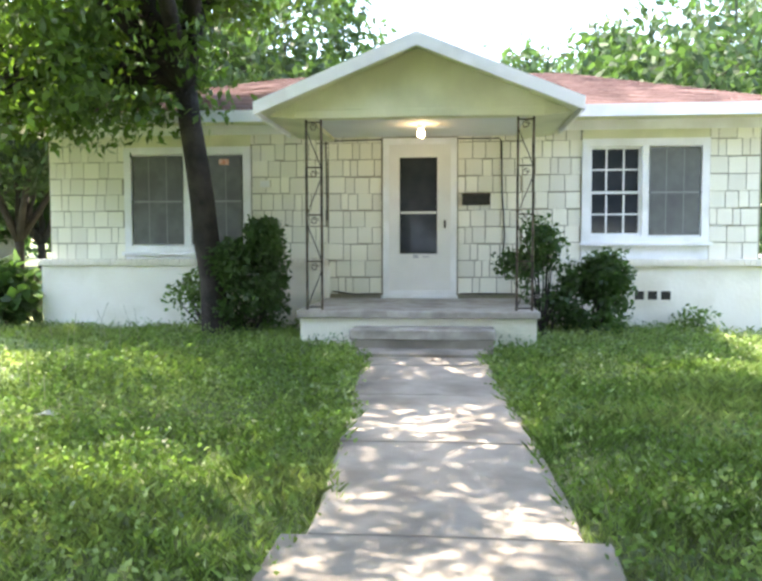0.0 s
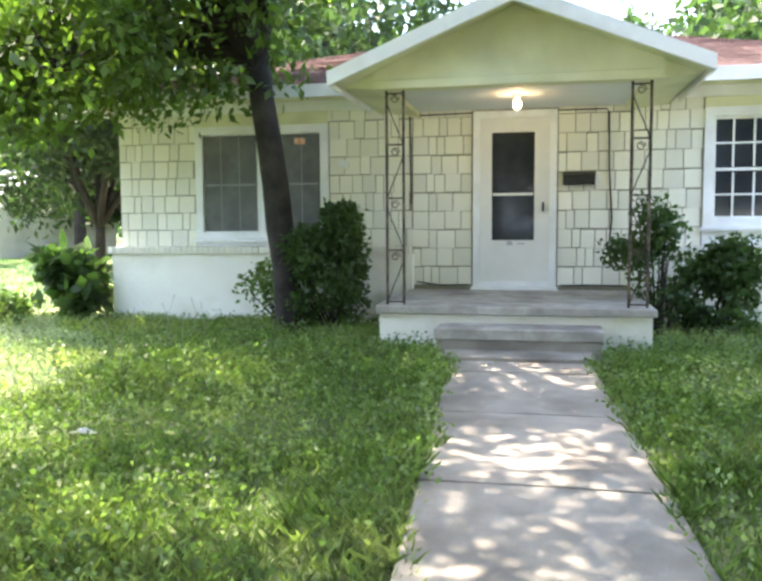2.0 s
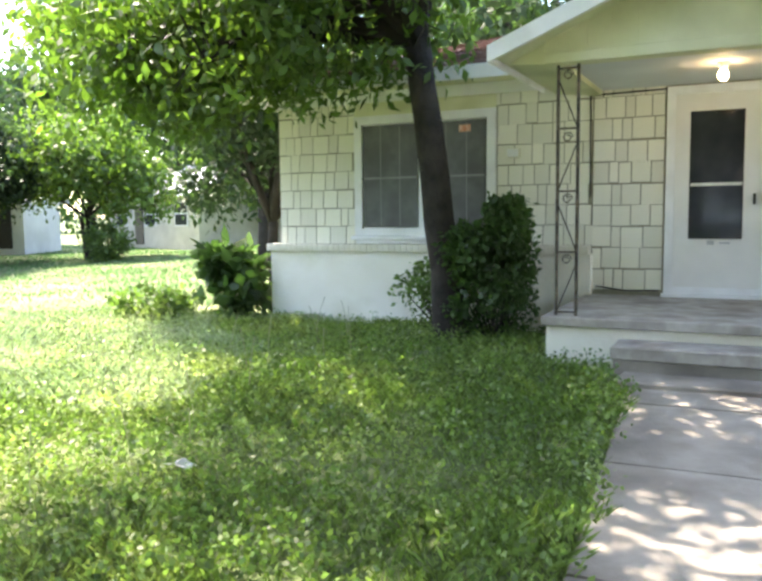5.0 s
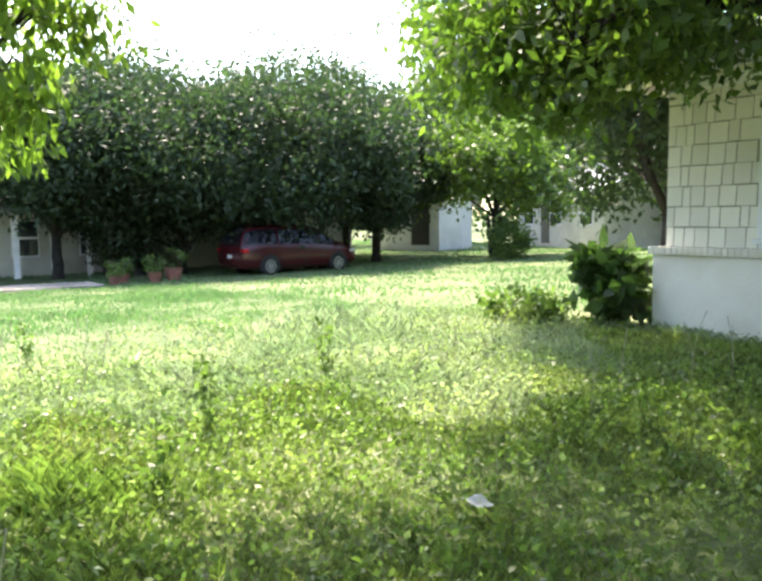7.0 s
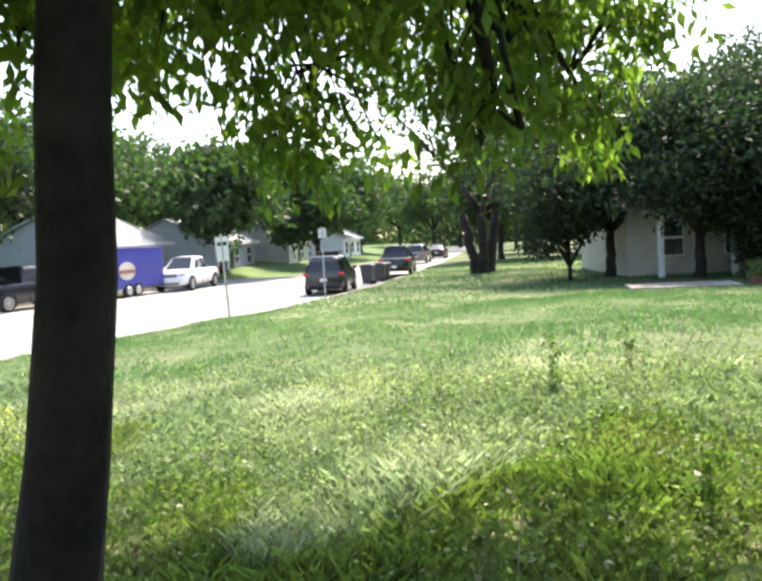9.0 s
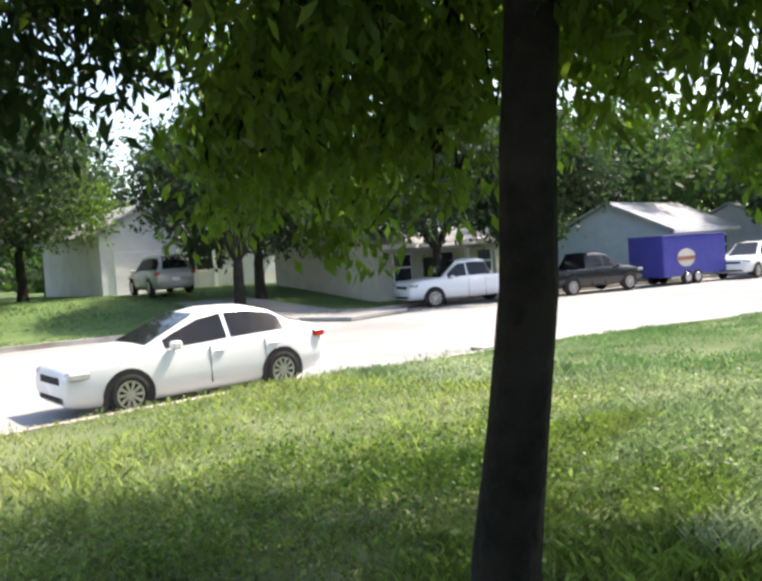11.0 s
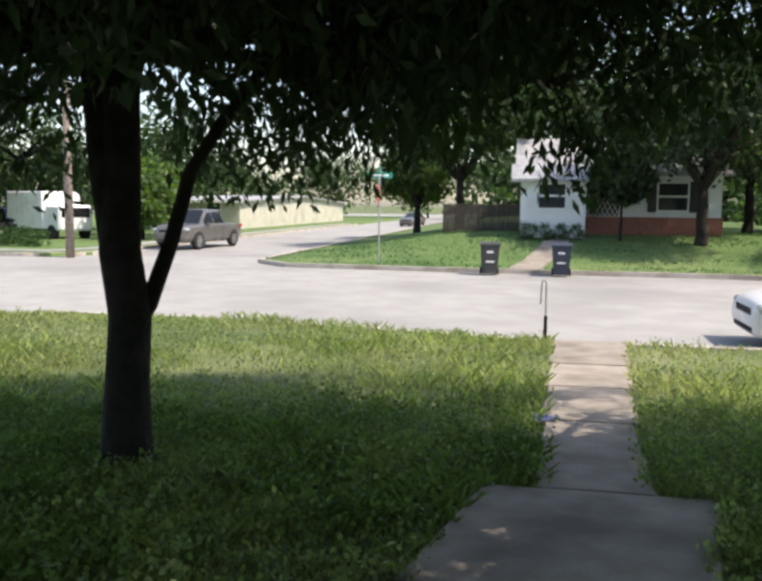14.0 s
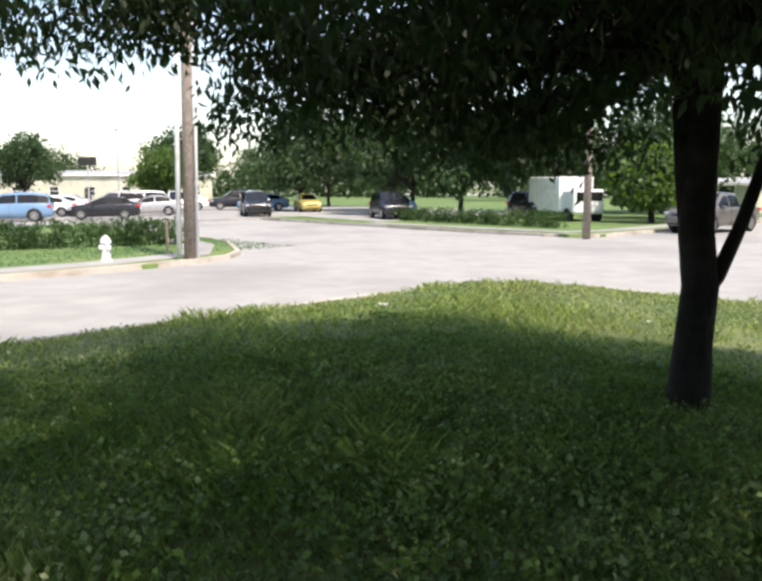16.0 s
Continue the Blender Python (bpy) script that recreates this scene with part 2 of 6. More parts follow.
def tube(bm, pts, radii, sides=6, cap=True):
    rings = []
    pts = [Vector(p) for p in pts]
    for i, p in enumerate(pts):
        a = (pts[min(i + 1, len(pts) - 1)] - pts[max(i - 1, 0)]).normalized()
        u = a.orthogonal().normalized() if abs(a.z) < 0.9 else Vector((1, 0, 0))
        u = (u - a * u.dot(a)).normalized()
        v = a.cross(u)
        r = radii[i] if hasattr(radii, "__len__") else radii
        rings.append([bm.verts.new(p + (u * math.cos(k * 2 * math.pi / sides) + v * math.sin(k * 2 * math.pi / sides)) * r) for k in range(sides)])
    for a, b in zip(rings, rings[1:]):
        for k in range(sides):
            bm.faces.new((a[k], a[(k + 1) % sides], b[(k + 1) % sides], b[k]))
    if cap:
        bm.faces.new(rings[0][::-1])
        bm.faces.new(rings[-1])
    return bm


def prism(bm, outline, axis, a, b):
    """A flat outline (list of 2D points) drawn out along an axis from a to b."""
    def put(p, c):
        return {"x": (c, p[0], p[1]), "y": (p[0], c, p[1]), "z": (p[0], p[1], c)}[axis]
    lo = [bm.verts.new(put(p, a)) for p in outline]
    hi = [bm.verts.new(put(p, b)) for p in outline]
    n = len(outline)
    for i in range(n):
        bm.faces.new((lo[i], lo[(i + 1) % n], hi[(i + 1) % n], hi[i]))
    bm.faces.new(lo[::-1])
    bm.faces.new(hi)
    bmesh.ops.recalc_face_normals(bm, faces=list(bm.faces))
    return bm


def cyl(bm, x, y, z0, z1, r0, r1=None, sides=12):
    return tube(bm, [(x, y, z0), (x, y, z1)], [r0, r0 if r1 is None else r1], sides)


def soup(name, verts, faces, material):
    """A mesh from arrays of vertices (N,3) and equal-sided faces (M,k)."""
    me = bpy.data.meshes.new(name)
    verts, faces = np.asarray(verts, np.float32), np.asarray(faces, np.int32)
    k = faces.shape[1]
    me.vertices.add(len(verts))
    me.vertices.foreach_set("co", verts.ravel())
    me.loops.add(faces.size)
    me.loops.foreach_set("vertex_index", faces.ravel())
    me.polygons.add(len(faces))
    me.polygons.foreach_set("loop_start", np.arange(len(faces), dtype=np.int32) * k)
    me.polygons.foreach_set("loop_total", np.full(len(faces), k, np.int32))
    me.update(calc_edges=True)
    me.materials.append(material)
    return me


# ---- ground ----
CURB_X = [-200, -60, -35, -22, -16, -11, -6, 0, 5, 9, 10.4, 11.2]
CURB_Y = [-16.5, -14.0, -14.3, -15.1, -16.7, -17.4, -17.7, -17.7, -18.8, -18.9, -18.2, -15.5]
FAR_X = [-200, -90, -60, -51, -48, -40, -34, -24, -17, -12, -7, 3, 8.5, 10]
FAR_Y = [-20.5, -21.0, -22.0, -22.6, -28.0, -28.9, -30.2, -31.9, -30.2, -30.6, -31.5, -31.6, -32.0, -33.6]
WEST = ([6, 20, 32, 45, 80, 300], [0, 0.12, 0.34, 0.42, 0.52, 0.7])
WEST_YARD = ([6, 20, 27, 43, 80, 300], [0, 0.46, 0.68, 0.75, 0.82, 0.95])


def street_z(x, y):
    return -0.74 - np.interp(-np.asarray(x, float), *WEST)


def yard_z(x, y):
    x, y = np.asarray(x, float), np.asarray(y, float)
    c = np.interp(x, CURB_X, CURB_Y)
    s = np.clip((y - c) / (-3 - c), 0, 1) ** 0.8
    s = np.minimum(s, np.clip((11.2 - x) / 8.0, 0, 1) ** 0.8)
    w = np.interp(-x, *WEST) * (1 - s) + np.interp(-x, *WEST_YARD) * s * (1 - 0.4 * np.clip((y - 5) / 12, 0, 1))
    return -0.61 * (1 - s) - w + 0.03 * np.sin(x * 0.9) * np.sin(y * 0.7) * np.clip(-y - 2.2, 0, 1)


def far_z(x, y):
    x, y = np.asarray(x, float), np.asarray(y, float)
    c = np.interp(x, FAR_X, FAR_Y)
    s = np.clip((c - y - 2.5) / 7.0, 0, 1) * np.clip((9.0 - x) / 6.0, 0, 1)
    return street_z(x, y) + 0.13 + 0.95 * s


def east_z(x, y):
    return street_z(x, y) + 0.13 + 0.0 * np.asarray(x, float)


def sheet(name, xs, ys_of, zfun, material, label="", kind="structure", skirt=0.35, kerb_edge=True):
    """A lawn block: columns along x, each with rows from the kerb back; its front and sides drop as a kerb."""
    verts, faces = [], []
    rows = None
    for x in xs:
        ys = ys_of(x)
        rows = len(ys)
        for y in ys:
            verts.append((x, y, float(zfun(x, y))))
    for i in range(len(xs) - 1):
        for j in range(rows - 1):
            a = i * rows + j
            faces.append((a, a + rows, a + rows + 1, a + 1))
    me = bpy.data.meshes.new(name)
    me.from_pydata(verts, [], faces)
    bm = bmesh.new()
    bm.from_mesh(me)
    edges = [e for e in bm.edges if e.is_boundary]
    r = bmesh.ops.extrude_edge_only(bm, edges=edges)
    for v in r["geom"]:
        if isinstance(v, bmesh.types.BMVert):
            v.co.z -= skirt
    bmesh.ops.recalc_face_normals(bm, faces=list(bm.faces))
    bm.to_mesh(me)
    bm.free()
    me.materials.append(material)
    me.shade_smooth()
    return tagged(new(name, me), label, "", "", kind)


def graded(a, b, n, p=2.0):
    return [a + (b - a) * (i / n) ** p for i in range(n + 1)]


ground = new("ground", soup("ground", [(-3000, -3000, -2.6), (3000, -3000, -2.6), (3000, 3000, -2.6), (-3000, 3000, -2.6)], [(0, 1, 2, 3)], LAWN))
tagged(ground, "green land reaching to the horizon", "ground", kind="structure")
_xs = sorted(set([-200, -150, -120, -95] + list(np.arange(-80, 13, 4.0)) + [20, 40, 80, 150, 200]))
_v = [(x, y, float(street_z(x, y))) for x in _xs for y in (-200, -100, -60, -36, -24, -12, 10, 60, 120)]
_f = [(i * 9 + j, i * 9 + 9 + j, i * 9 + 10 + j, i * 9 + j + 1) for i in range(len(_xs) - 1) for j in range(8)]
tagged(new("road", soup("road", _v, _f, ROAD)), "pale worn concrete street and crossing", "road", kind="structure")

_xs = sorted(set([-200, -150, -110, -90, -75, -65] + [float(x) for x in np.arange(-56, 9.1, 0.8)] + [9.6, 10.0, 10.4, 10.8, 11.2]))
sheet("lawn_home", _xs, lambda x: graded(float(np.interp(x, CURB_X, CURB_Y)), 90, 40, 1.6), yard_z, LAWN, "tall unmown front lawn with bare patches")
_xs = [-200, -150, -110, -90, -75] + [float(x) for x in np.arange(-64, 9, 2.0)] + [8.5, 9.2, 10.0]
sheet("lawn_opposite", _xs, lambda x: graded(float(np.interp(x, FAR_X, FAR_Y)), -150, 26, 2.2), far_z, MOWNSOIL, "mown green lawns along the opposite kerb")
sheet("lawn_southeast", [18.0, 18.6, 20, 24, 30, 45, 70, 110, 180], lambda x: graded(float(np.interp(x, [18, 18.6, 20, 26, 60, 200], [-35.6, -34.4, -34.0, -34.2, -38, -50])), -150, 14, 1.8), east_z, MOWNSOIL, "green verge at the far corner")
sheet("lawn_northeast", [20.0, 20.8, 22, 25, 28, 32, 40, 70, 110, 180], lambda x: graded(float(np.interp(x, [20, 20.8, 22, 26, 30, 60, 200], [-15.0, -18, -19.2, -21.5, -22.5, -26, -40])), 60, 16, 1.6), east_z, MOWNSOIL, "green verge with a sidewalk beside the side street")


def strip(name, pts, half, zfun, lift, thick, material, label, kind="structure", parent=None):
    """A slab that follows a line of points over the ground."""
    bm = bmesh.new()
    rows = []
    for i, (x, y) in enumerate(pts):
        a, b = pts[max(i - 1, 0)], pts[min(i + 1, len(pts) - 1)]
        d = Vector((b[0] - a[0], b[1] - a[1])).normalized()
        h = half[i] if hasattr(half, "__len__") else half
        q = [(x - d.y * h, y + d.x * h), (x + d.y * h, y - d.x * h)]
        z = float(zfun(x, y)) + lift
        rows.append([bm.verts.new((*q[0], z)), bm.verts.new((*q[1], z)), bm.verts.new((*q[1], z - thick)), bm.verts.new((*q[0], z - thick))])
    for a, b in zip(rows, rows[1:]):
        for k in range(4):
            bm.faces.new((a[k], b[k], b[(k + 1) % 4], a[(k + 1) % 4]))
    bm.faces.new(rows[0])
    bm.faces.new(rows[-1][::-1])
    bmesh.ops.recalc_face_normals(bm, faces=list(bm.faces))
    ob = new(name, finish(bm, name, material))
    return tagged(ob, label, "", "", kind)


def kerb(name, line, zfun, side, label):
    strip(name, line, 0.085, lambda x, y: float(street_z(x, y)) + 0.13, 0.025, 0.3, KERB, label)


kerb("kerb_home", [(x, float(np.interp(x, CURB_X, CURB_Y))) for x in list(np.arange(-90, 9, 3.0)) + [9, 9.8, 10.4, 10.9, 11.2]] + [(11.3, y) for y in (-13, -8, 0, 10, 30, 60)], yard_z, 1, "worn concrete kerb edged with grass")
kerb("kerb_opposite", [(x, float(np.interp(x, FAR_X, FAR_Y))) for x in list(np.arange(-90, 9, 3.0)) + [8.5, 9.5, 10.0]] + [(10.1, y) for y in (-36, -45, -60, -90)], far_z, 1, "worn concrete kerb with dirt")
kerb("kerb_northeast", [(20, 40), (20, 0), (20, -14), (20.3, -16.5), (20.8, -18), (22, -19.2), (26, -21.5), (30, -22.5), (60, -26)], east_z, 1, "pale concrete kerb on the bend")
kerb("kerb_southeast", [(18, -90), (18, -36), (18.4, -34.7), (20, -34.0), (26, -34.2), (60, -38)], east_z, 1, "pale concrete kerb")

# walk slabs from the porch to the street
walkway = empty("walkway", None, "worn concrete front walk with open joints", "walkway", kind="structure")


def walk_x(y):
    return float(np.interp(y, [-17.6, -11.7, -10.1, -8.6, -7.0, -5, -3], [-0.57, -0.07, 0.03, 0.36, 0.41, 0.30, 0.16]))


def walk_half(y):
    return 0.62 if y > -7.3 else 0.74 if y > -8.75 else 0.68 if y > -10.2 else 0.33 + 0.028 * (-10.2 - y)


def slab(y0, y1):
    bm = bmesh.new()
    rows = []
    ys = [y0 + 0.012 + (y1 - y0 - 0.024) * k / 4 for k in range(5)]
    for y in ys:
        h, c = walk_half((y0 + y1) / 2), walk_x(y)
        z = float(yard_z(c, y)) + 0.035 + random.uniform(-0.004, 0.004)
        prof = [(c - h, z - 0.14), (c - h, z - 0.012), (c - h + 0.012, z), (c, z + 0.004), (c + h - 0.012, z), (c + h, z - 0.012), (c + h, z - 0.14)]
        rows.append([bm.verts.new((x, y, zz)) for x, zz in prof])
    for a, b in zip(rows, rows[1:]):
        for k in range(6):
            bm.faces.new((a[k], a[k + 1], b[k + 1], b[k]))
    bm.faces.new(rows[0])
    bm.faces.new(rows[-1][::-1])
    bmesh.ops.recalc_face_normals(bm, faces=list(bm.faces))
    part("slab", bm, CONCRETE, walkway)


for y0, y1 in ((-2.78, -3.25), (-3.25, -4.5), (-4.5, -5.85), (-5.85, -7.3), (-7.3, -8.75), (-8.75, -10.2), (-10.2, -12.0), (-12.0, -13.6), (-13.6, -15.2), (-15.2, -16.8), (-16.8, -17.75)):
    slab(y1, y0)

# ---- main house ----
X0, X1 = -5.24, 4.45
HOUSE = "low cream shingled house with a white painted brick base"
house = empty("house", pose(0, 0, 0), HOUSE, "house")


def shingle_mesh(w, h):
    bm = bmesh.new()
    v = [bm.verts.new(p) for p in ((-w / 2, 0, 0), (w / 2, 0, 0), (w / 2, -0.017, 0), (-w / 2, -0.017, 0), (-w / 2, 0, h), (w / 2, 0, h), (w / 2, -0.003, h), (-w / 2, -0.003, h))]
    for f in ((0, 1, 2, 3), (3, 2, 6, 7), (1, 5, 6, 2), (0, 3, 7, 4)):
        bm.faces.new([v[i] for i in f])
    bmesh.ops.recalc_face_normals(bm, faces=list(bm.faces))
    return finish(bm, "shingle", SHINGLE)


def frame_bars(x0, x1, z0, z1, t, y0, y1):
    bm = bmesh.new()
    box(bm, x0, x0 + t, y0, y1, z0, z1)
    box(bm, x1 - t, x1, y0, y1, z0, z1)
    box(bm, x0 + t, x1 - t, y0, y1, z0, z0 + t)
    box(bm, x0 + t, x1 - t, y0, y1, z1 - t, z1)
    return bm


def window_unit(win, x0, x1, z0, z1, muntins, screened):
    """One double-hung unit: sash bars, glass, and an outer screen."""
    zm = (z0 + z1) / 2 - 0.02
    part("sash", frame_bars(x0, x1, zm - 0.02, z1, 0.035, 0.02, 0.05), TRIM, win)
    part("sash", frame_bars(x0, x1, z0, zm + 0.02, 0.035, -0.005, 0.02), TRIM, win)
    part("pane", boxed(x0 + 0.03, x1 - 0.03, 0.032, 0.038, zm, z1 - 0.03), DARKGLASS, win)
    part("pane", boxed(x0 + 0.03, x1 - 0.03, 0.006, 0.012, z0 + 0.03, zm), DARKGLASS, win)
    for za, zb, y in ((zm, z1, 0.028), (z0, zm, 0.002)):
        bm = bmesh.new()
        for k in range(1, muntins):
            xm = x0 + (x1 - x0) * k / muntins
            box(bm, xm - 0.011, xm + 0.011, y - 0.012, y, za + 0.03, zb - 0.03)
        box(bm, x0 + 0.03, x1 - 0.03, y - 0.010, y, (za + zb) / 2 - 0.011, (za + zb) / 2 + 0.011)
        part("muntin", bm, TRIM, win)
    if screened:
        part("screen", boxed(x0 + 0.015, x1 - 0.015, -0.028, -0.024, z0 + 0.015, z1 - 0.02), SCREEN, win, "dark grey insect screen")
        bm = bmesh.new()
        box(bm, x0, x1, -0.034, -0.026, zm - 0.012, zm + 0.012)
        for k in range(1, muntins):
            xm = x0 + (x1 - x0) * k / muntins
            box(bm, xm - 0.006, xm + 0.006, -0.0295, -0.0285, z0 + 0.03, z1 - 0.03)
        part("screen_bar", bm, SCREENBAR, win)


def window(x0, x1, z0, z1, screens, sill_drop):
    win = part("window", frame_bars(x0 - 0.1, x1 + 0.1, z0 - 0.02, z1 + 0.12, 0.1, -0.05, 0.06), TRIM, house, "white double window with grey screens")
    xm = (x0 + x1) / 2
    part("mullion", boxed(xm - 0.045, xm + 0.045, -0.04, 0.05, z0 + 0.08, z1 + 0.02), TRIM, win)
    part("sill", boxed(x0 - 0.13, x1 + 0.13, -0.11, -0.052, z0 - 0.055, z0 - 0.005, 0.008), TRIM, win)
    part("header", boxed(x0 - 0.1, x1 + 0.1, -0.025, -0.003, z1 + 0.123, 2.678), SIDING, win)
    part("apron", boxed(x0 - 0.1, x1 + 0.1, -0.03, -0.003, 0.972, z0 - 0.058), TRIM, win)
    window_unit(win, x0, xm - 0.045, z0 + 0.08, z1 + 0.02, 3, screens[0])
    window_unit(win, xm + 0.045, x1, z0 + 0.08, z1 + 0.02, 3, screens[1])
    part("room_dark", boxed(x0 - 0.05, x1 + 0.05, 0.30, 0.32, z0 - 0.05, z1 + 0.1), BLIND, win, "drawn pale curtain behind the glass")


# walls with openings
OPEN = [(-4.06, -2.40, 1.10, 2.44), (2.24, 3.70, 1.22, 2.48), (-0.42, 0.42, 0.46, 2.52)]


wall = part("wall", boxed(X0, OPEN[0][0], 0, 0.18, -0.3, 2.88), JOINT, house, "cream painted shingle wall")
for a, b in ((OPEN[0][1], OPEN[2][0]), (OPEN[2][1], OPEN[1][0]), (OPEN[1][1], X1)):
    part("wall", boxed(a, b, 0, 0.18, -0.3, 2.88), JOINT, house)
for a, b, c, d in OPEN:
    part("wall", boxed(a, b, 0, 0.18, -0.3, c), JOINT, house)
    part("wall", boxed(a, b, 0, 0.18, d, 2.88), JOINT, house)
part("wall", boxed(X0, X0 + 0.18, 0.18, 8.4, -0.3, 2.88), SHINGLE, house)
part("wall", boxed(X1 - 0.18, X1, 0.18, 8.4, -0.3, 2.88), SHINGLE, house)
part("wall", boxed(X0 + 0.18, X1 - 0.18, 8.22, 8.4, -0.3, 2.88), SHINGLE, house)
part("room_floor", boxed(X0 + 0.18, X1 - 0.18, 0.18, 8.22, 0.3, 0.42), WOODSTEP, house)

# brick base with a ledge, to both sides of the porch
for a, b in ((-5.33, -1.24), (1.36, 4.56)):
    part("brick_base", boxed(a, b, -0.115, -0.002, -0.35, 0.88, 0.006), BRICKPAINT, house, "white painted brick base")
part("brick_base", boxed(-5.33, X0 - 0.002, 0.0, 8.4, -0.35, 0.88, 0.006), BRICKPAINT, house)
part("brick_base", boxed(X1 + 0.002, 4.56, 0.0, 8.4, -0.35, 0.88, 0.006), BRICKPAINT, house)
vents = [(2.84, 2.96), (3.01, 3.13), (3.18, 3.30)]
for a, b in vents:
    v = part("vent", frame_bars(a, b, 0.44, 0.55, 0.014, -0.122, -0.112), BLACK, house, "dark crawlspace vent")
    part("vent_back", boxed(a + 0.012, b - 0.012, -0.119, -0.1165, 0.45, 0.54), BLACK, v)

# roof
def hip_roof():
    bm = bmesh.new()
    ex0, ex1, ey0, ey1, ze, zr = -5.75, 4.96, -0.5, 8.9, 2.90, 4.30
    a, b, c, d = [bm.verts.new(p) for p in ((ex0, ey0, ze), (ex1, ey0, ze), (ex1, ey1, ze), (ex0, ey1, ze))]
    r0, r1 = bm.verts.new((-2.7, 4.2, zr)), bm.verts.new((2.4, 4.2, zr))
    for f in ((a, b, r1, r0), (b, c, r1), (c, d, r0, r1), (d, a, r0)):
        bm.faces.new(f)
    bm.faces.new((d, c, b, a))
    return bm


roof = part("roof", hip_roof(), ROOF, house, "faded red asphalt shingle roof")
# courses of roof shingles on the front slope
_slope = (4.30 - 2.90) / 4.7
_course = []
for k in range(30):
    s0 = k / 30.0
    y, z = -0.5 + 4.7 * s0, 2.90 + 1.40 * s0
    xa, xb = -5.75 + (3.05) * s0, 4.96 - 2.56 * s0
    _course.append((y, z, xa, xb))
bm = bmesh.new()
for y, z, xa, xb in _course:
    x = xa
    while x < xb - 0.05:
        w = min(random.choice((0.28, 0.32, 0.36)), xb - x)
        t = 0.012 + random.uniform(0, 0.006)
        y1, z1 = y + 0.165, z + 0.165 * _slope
        v = [bm.verts.new(p) for p in ((x, y - 0.01, z + t), (x + w - 0.008, y - 0.01, z + t), (x + w - 0.008, y1, z1 + 0.004), (x, y1, z1 + 0.004), (x, y - 0.01, z), (x + w - 0.008, y - 0.01, z))]
        bm.faces.new((v[0], v[1], v[2], v[3]))
        bm.faces.new((v[4], v[5], v[1], v[0]))
        x += w
ROOFPIECE = mat("roof_shingle_piece", (0.115, 0.064, 0.054), (0.19, 0.115, 0.098), 6, 0.95, bump=0.4, bump_scale=60, rand=0.22, island=True)
tagged(part("roof_course", bm, ROOFPIECE, roof), kind="stuff")
part("fascia", boxed(-5.78, -1.7, -0.53, -0.50, 2.78, 2.93), TRIM, house, "white painted eave board")
part("fascia", boxed(1.8, 4.99, -0.53, -0.50, 2.78, 2.93), TRIM, house)
for a, b in ((-5.78, -5.75), (4.96, 4.99)):
    part("fascia", boxed(a, b, -0.53, 8.93, 2.78, 2.93), TRIM, house)
for a, b in ((-5.75, -1.25), (1.36, 4.96)):
    part("soffit", boxed(a, b, -0.5, -0.002, 2.81, 2.83), SIDING, house)
part("frieze", boxed(-5.24, -1.25, -0.03, -0.004, 2.68, 2.81), TRIM, house)
part("frieze", boxed(1.36, 4.45, -0.03, -0.004, 2.68, 2.81), TRIM, house)

# porch gable
GX, GZ0, GZ1 = 0.055, 2.665, 3.37
porch_roof = part("porch_roof", bmesh.new(), ROOF, house, "low gabled porch roof")
for sgn in (-1, 1):
    ex = GX + sgn * 1.72
    bm = bmesh.new()
    prism(bm, [(GX, GZ1 + 0.02), (ex, GZ0 + 0.02), (ex, GZ0 - 0.03), (GX, GZ1 - 0.03)], "y", -2.34, 2.4)
    part("roof_slope", bm, ROOF, porch_roof)
    bm = bmesh.new()
    prism(bm, [(GX, GZ1 + 0.035), (ex + sgn * 0.02, GZ0 + 0.035), (ex + sgn * 0.02, GZ0 - 0.10), (GX, GZ1 - 0.11)], "y", -2.40, -2.345)
    part("rake_board", bm, TRIM, porch_roof, "white rake board")
    bm = bmesh.new()
    prism(bm, [(GX, GZ1 - 0.04), (ex - sgn * 0.02, GZ0 - 0.04), (ex - sgn * 0.02, GZ0 - 0.055), (GX, GZ1 - 0.055)], "y", -2.33, 0.0)
    part("soffit", bm, SIDING, porch_roof)
    part("eave_board", boxed(min(ex, ex + sgn * 0.02), max(ex, ex + sgn * 0.02), -2.345, -0.5, GZ0 - 0.10, GZ0 + 0.03), TRIM, porch_roof)
    # sloping side closure under the eave
    bx = GX + sgn * 1.34
    bm = bmesh.new()
    prism(bm, [(bx, 2.58), (bx, 2.80), (ex - sgn * 0.05, GZ0 - 0.055)], "y", -1.98, -0.03)
    part("side_closure", bm, SIDING, porch_roof)
bm = bmesh.new()
prism(bm, [(GX - 1.36, 2.66), (GX - 1.36, 2.76), (GX, GZ1 - 0.06), (GX + 1.36, 2.76), (GX + 1.36, 2.66)], "y", -2.03, -1.99)
gable = part("gable_panel", bm, SIDING, porch_roof, "yellow painted gable panel")
for k in range(-6, 7):
    x = GX + k * 0.2
    top = GZ1 - 0.08 - abs(k) * 0.2 * (GZ1 - GZ0) / 1.72
    part("batten", boxed(x - 0.004, x + 0.004, -2.036, -2.0305, 2.67, top), SIDING, gable)
part("beam", boxed(GX - 1.36, GX + 1.36, -2.06, -1.88, 2.57, 2.66, 0.006), SIDING, porch_roof)
part("beam", boxed(GX - 1.36, GX - 1.22, -1.88, 0.0, 2.57, 2.66), SIDING, porch_roof)
part("beam", boxed(GX + 1.22, GX + 1.36, -1.88, 0.0, 2.57, 2.66), SIDING, porch_roof)
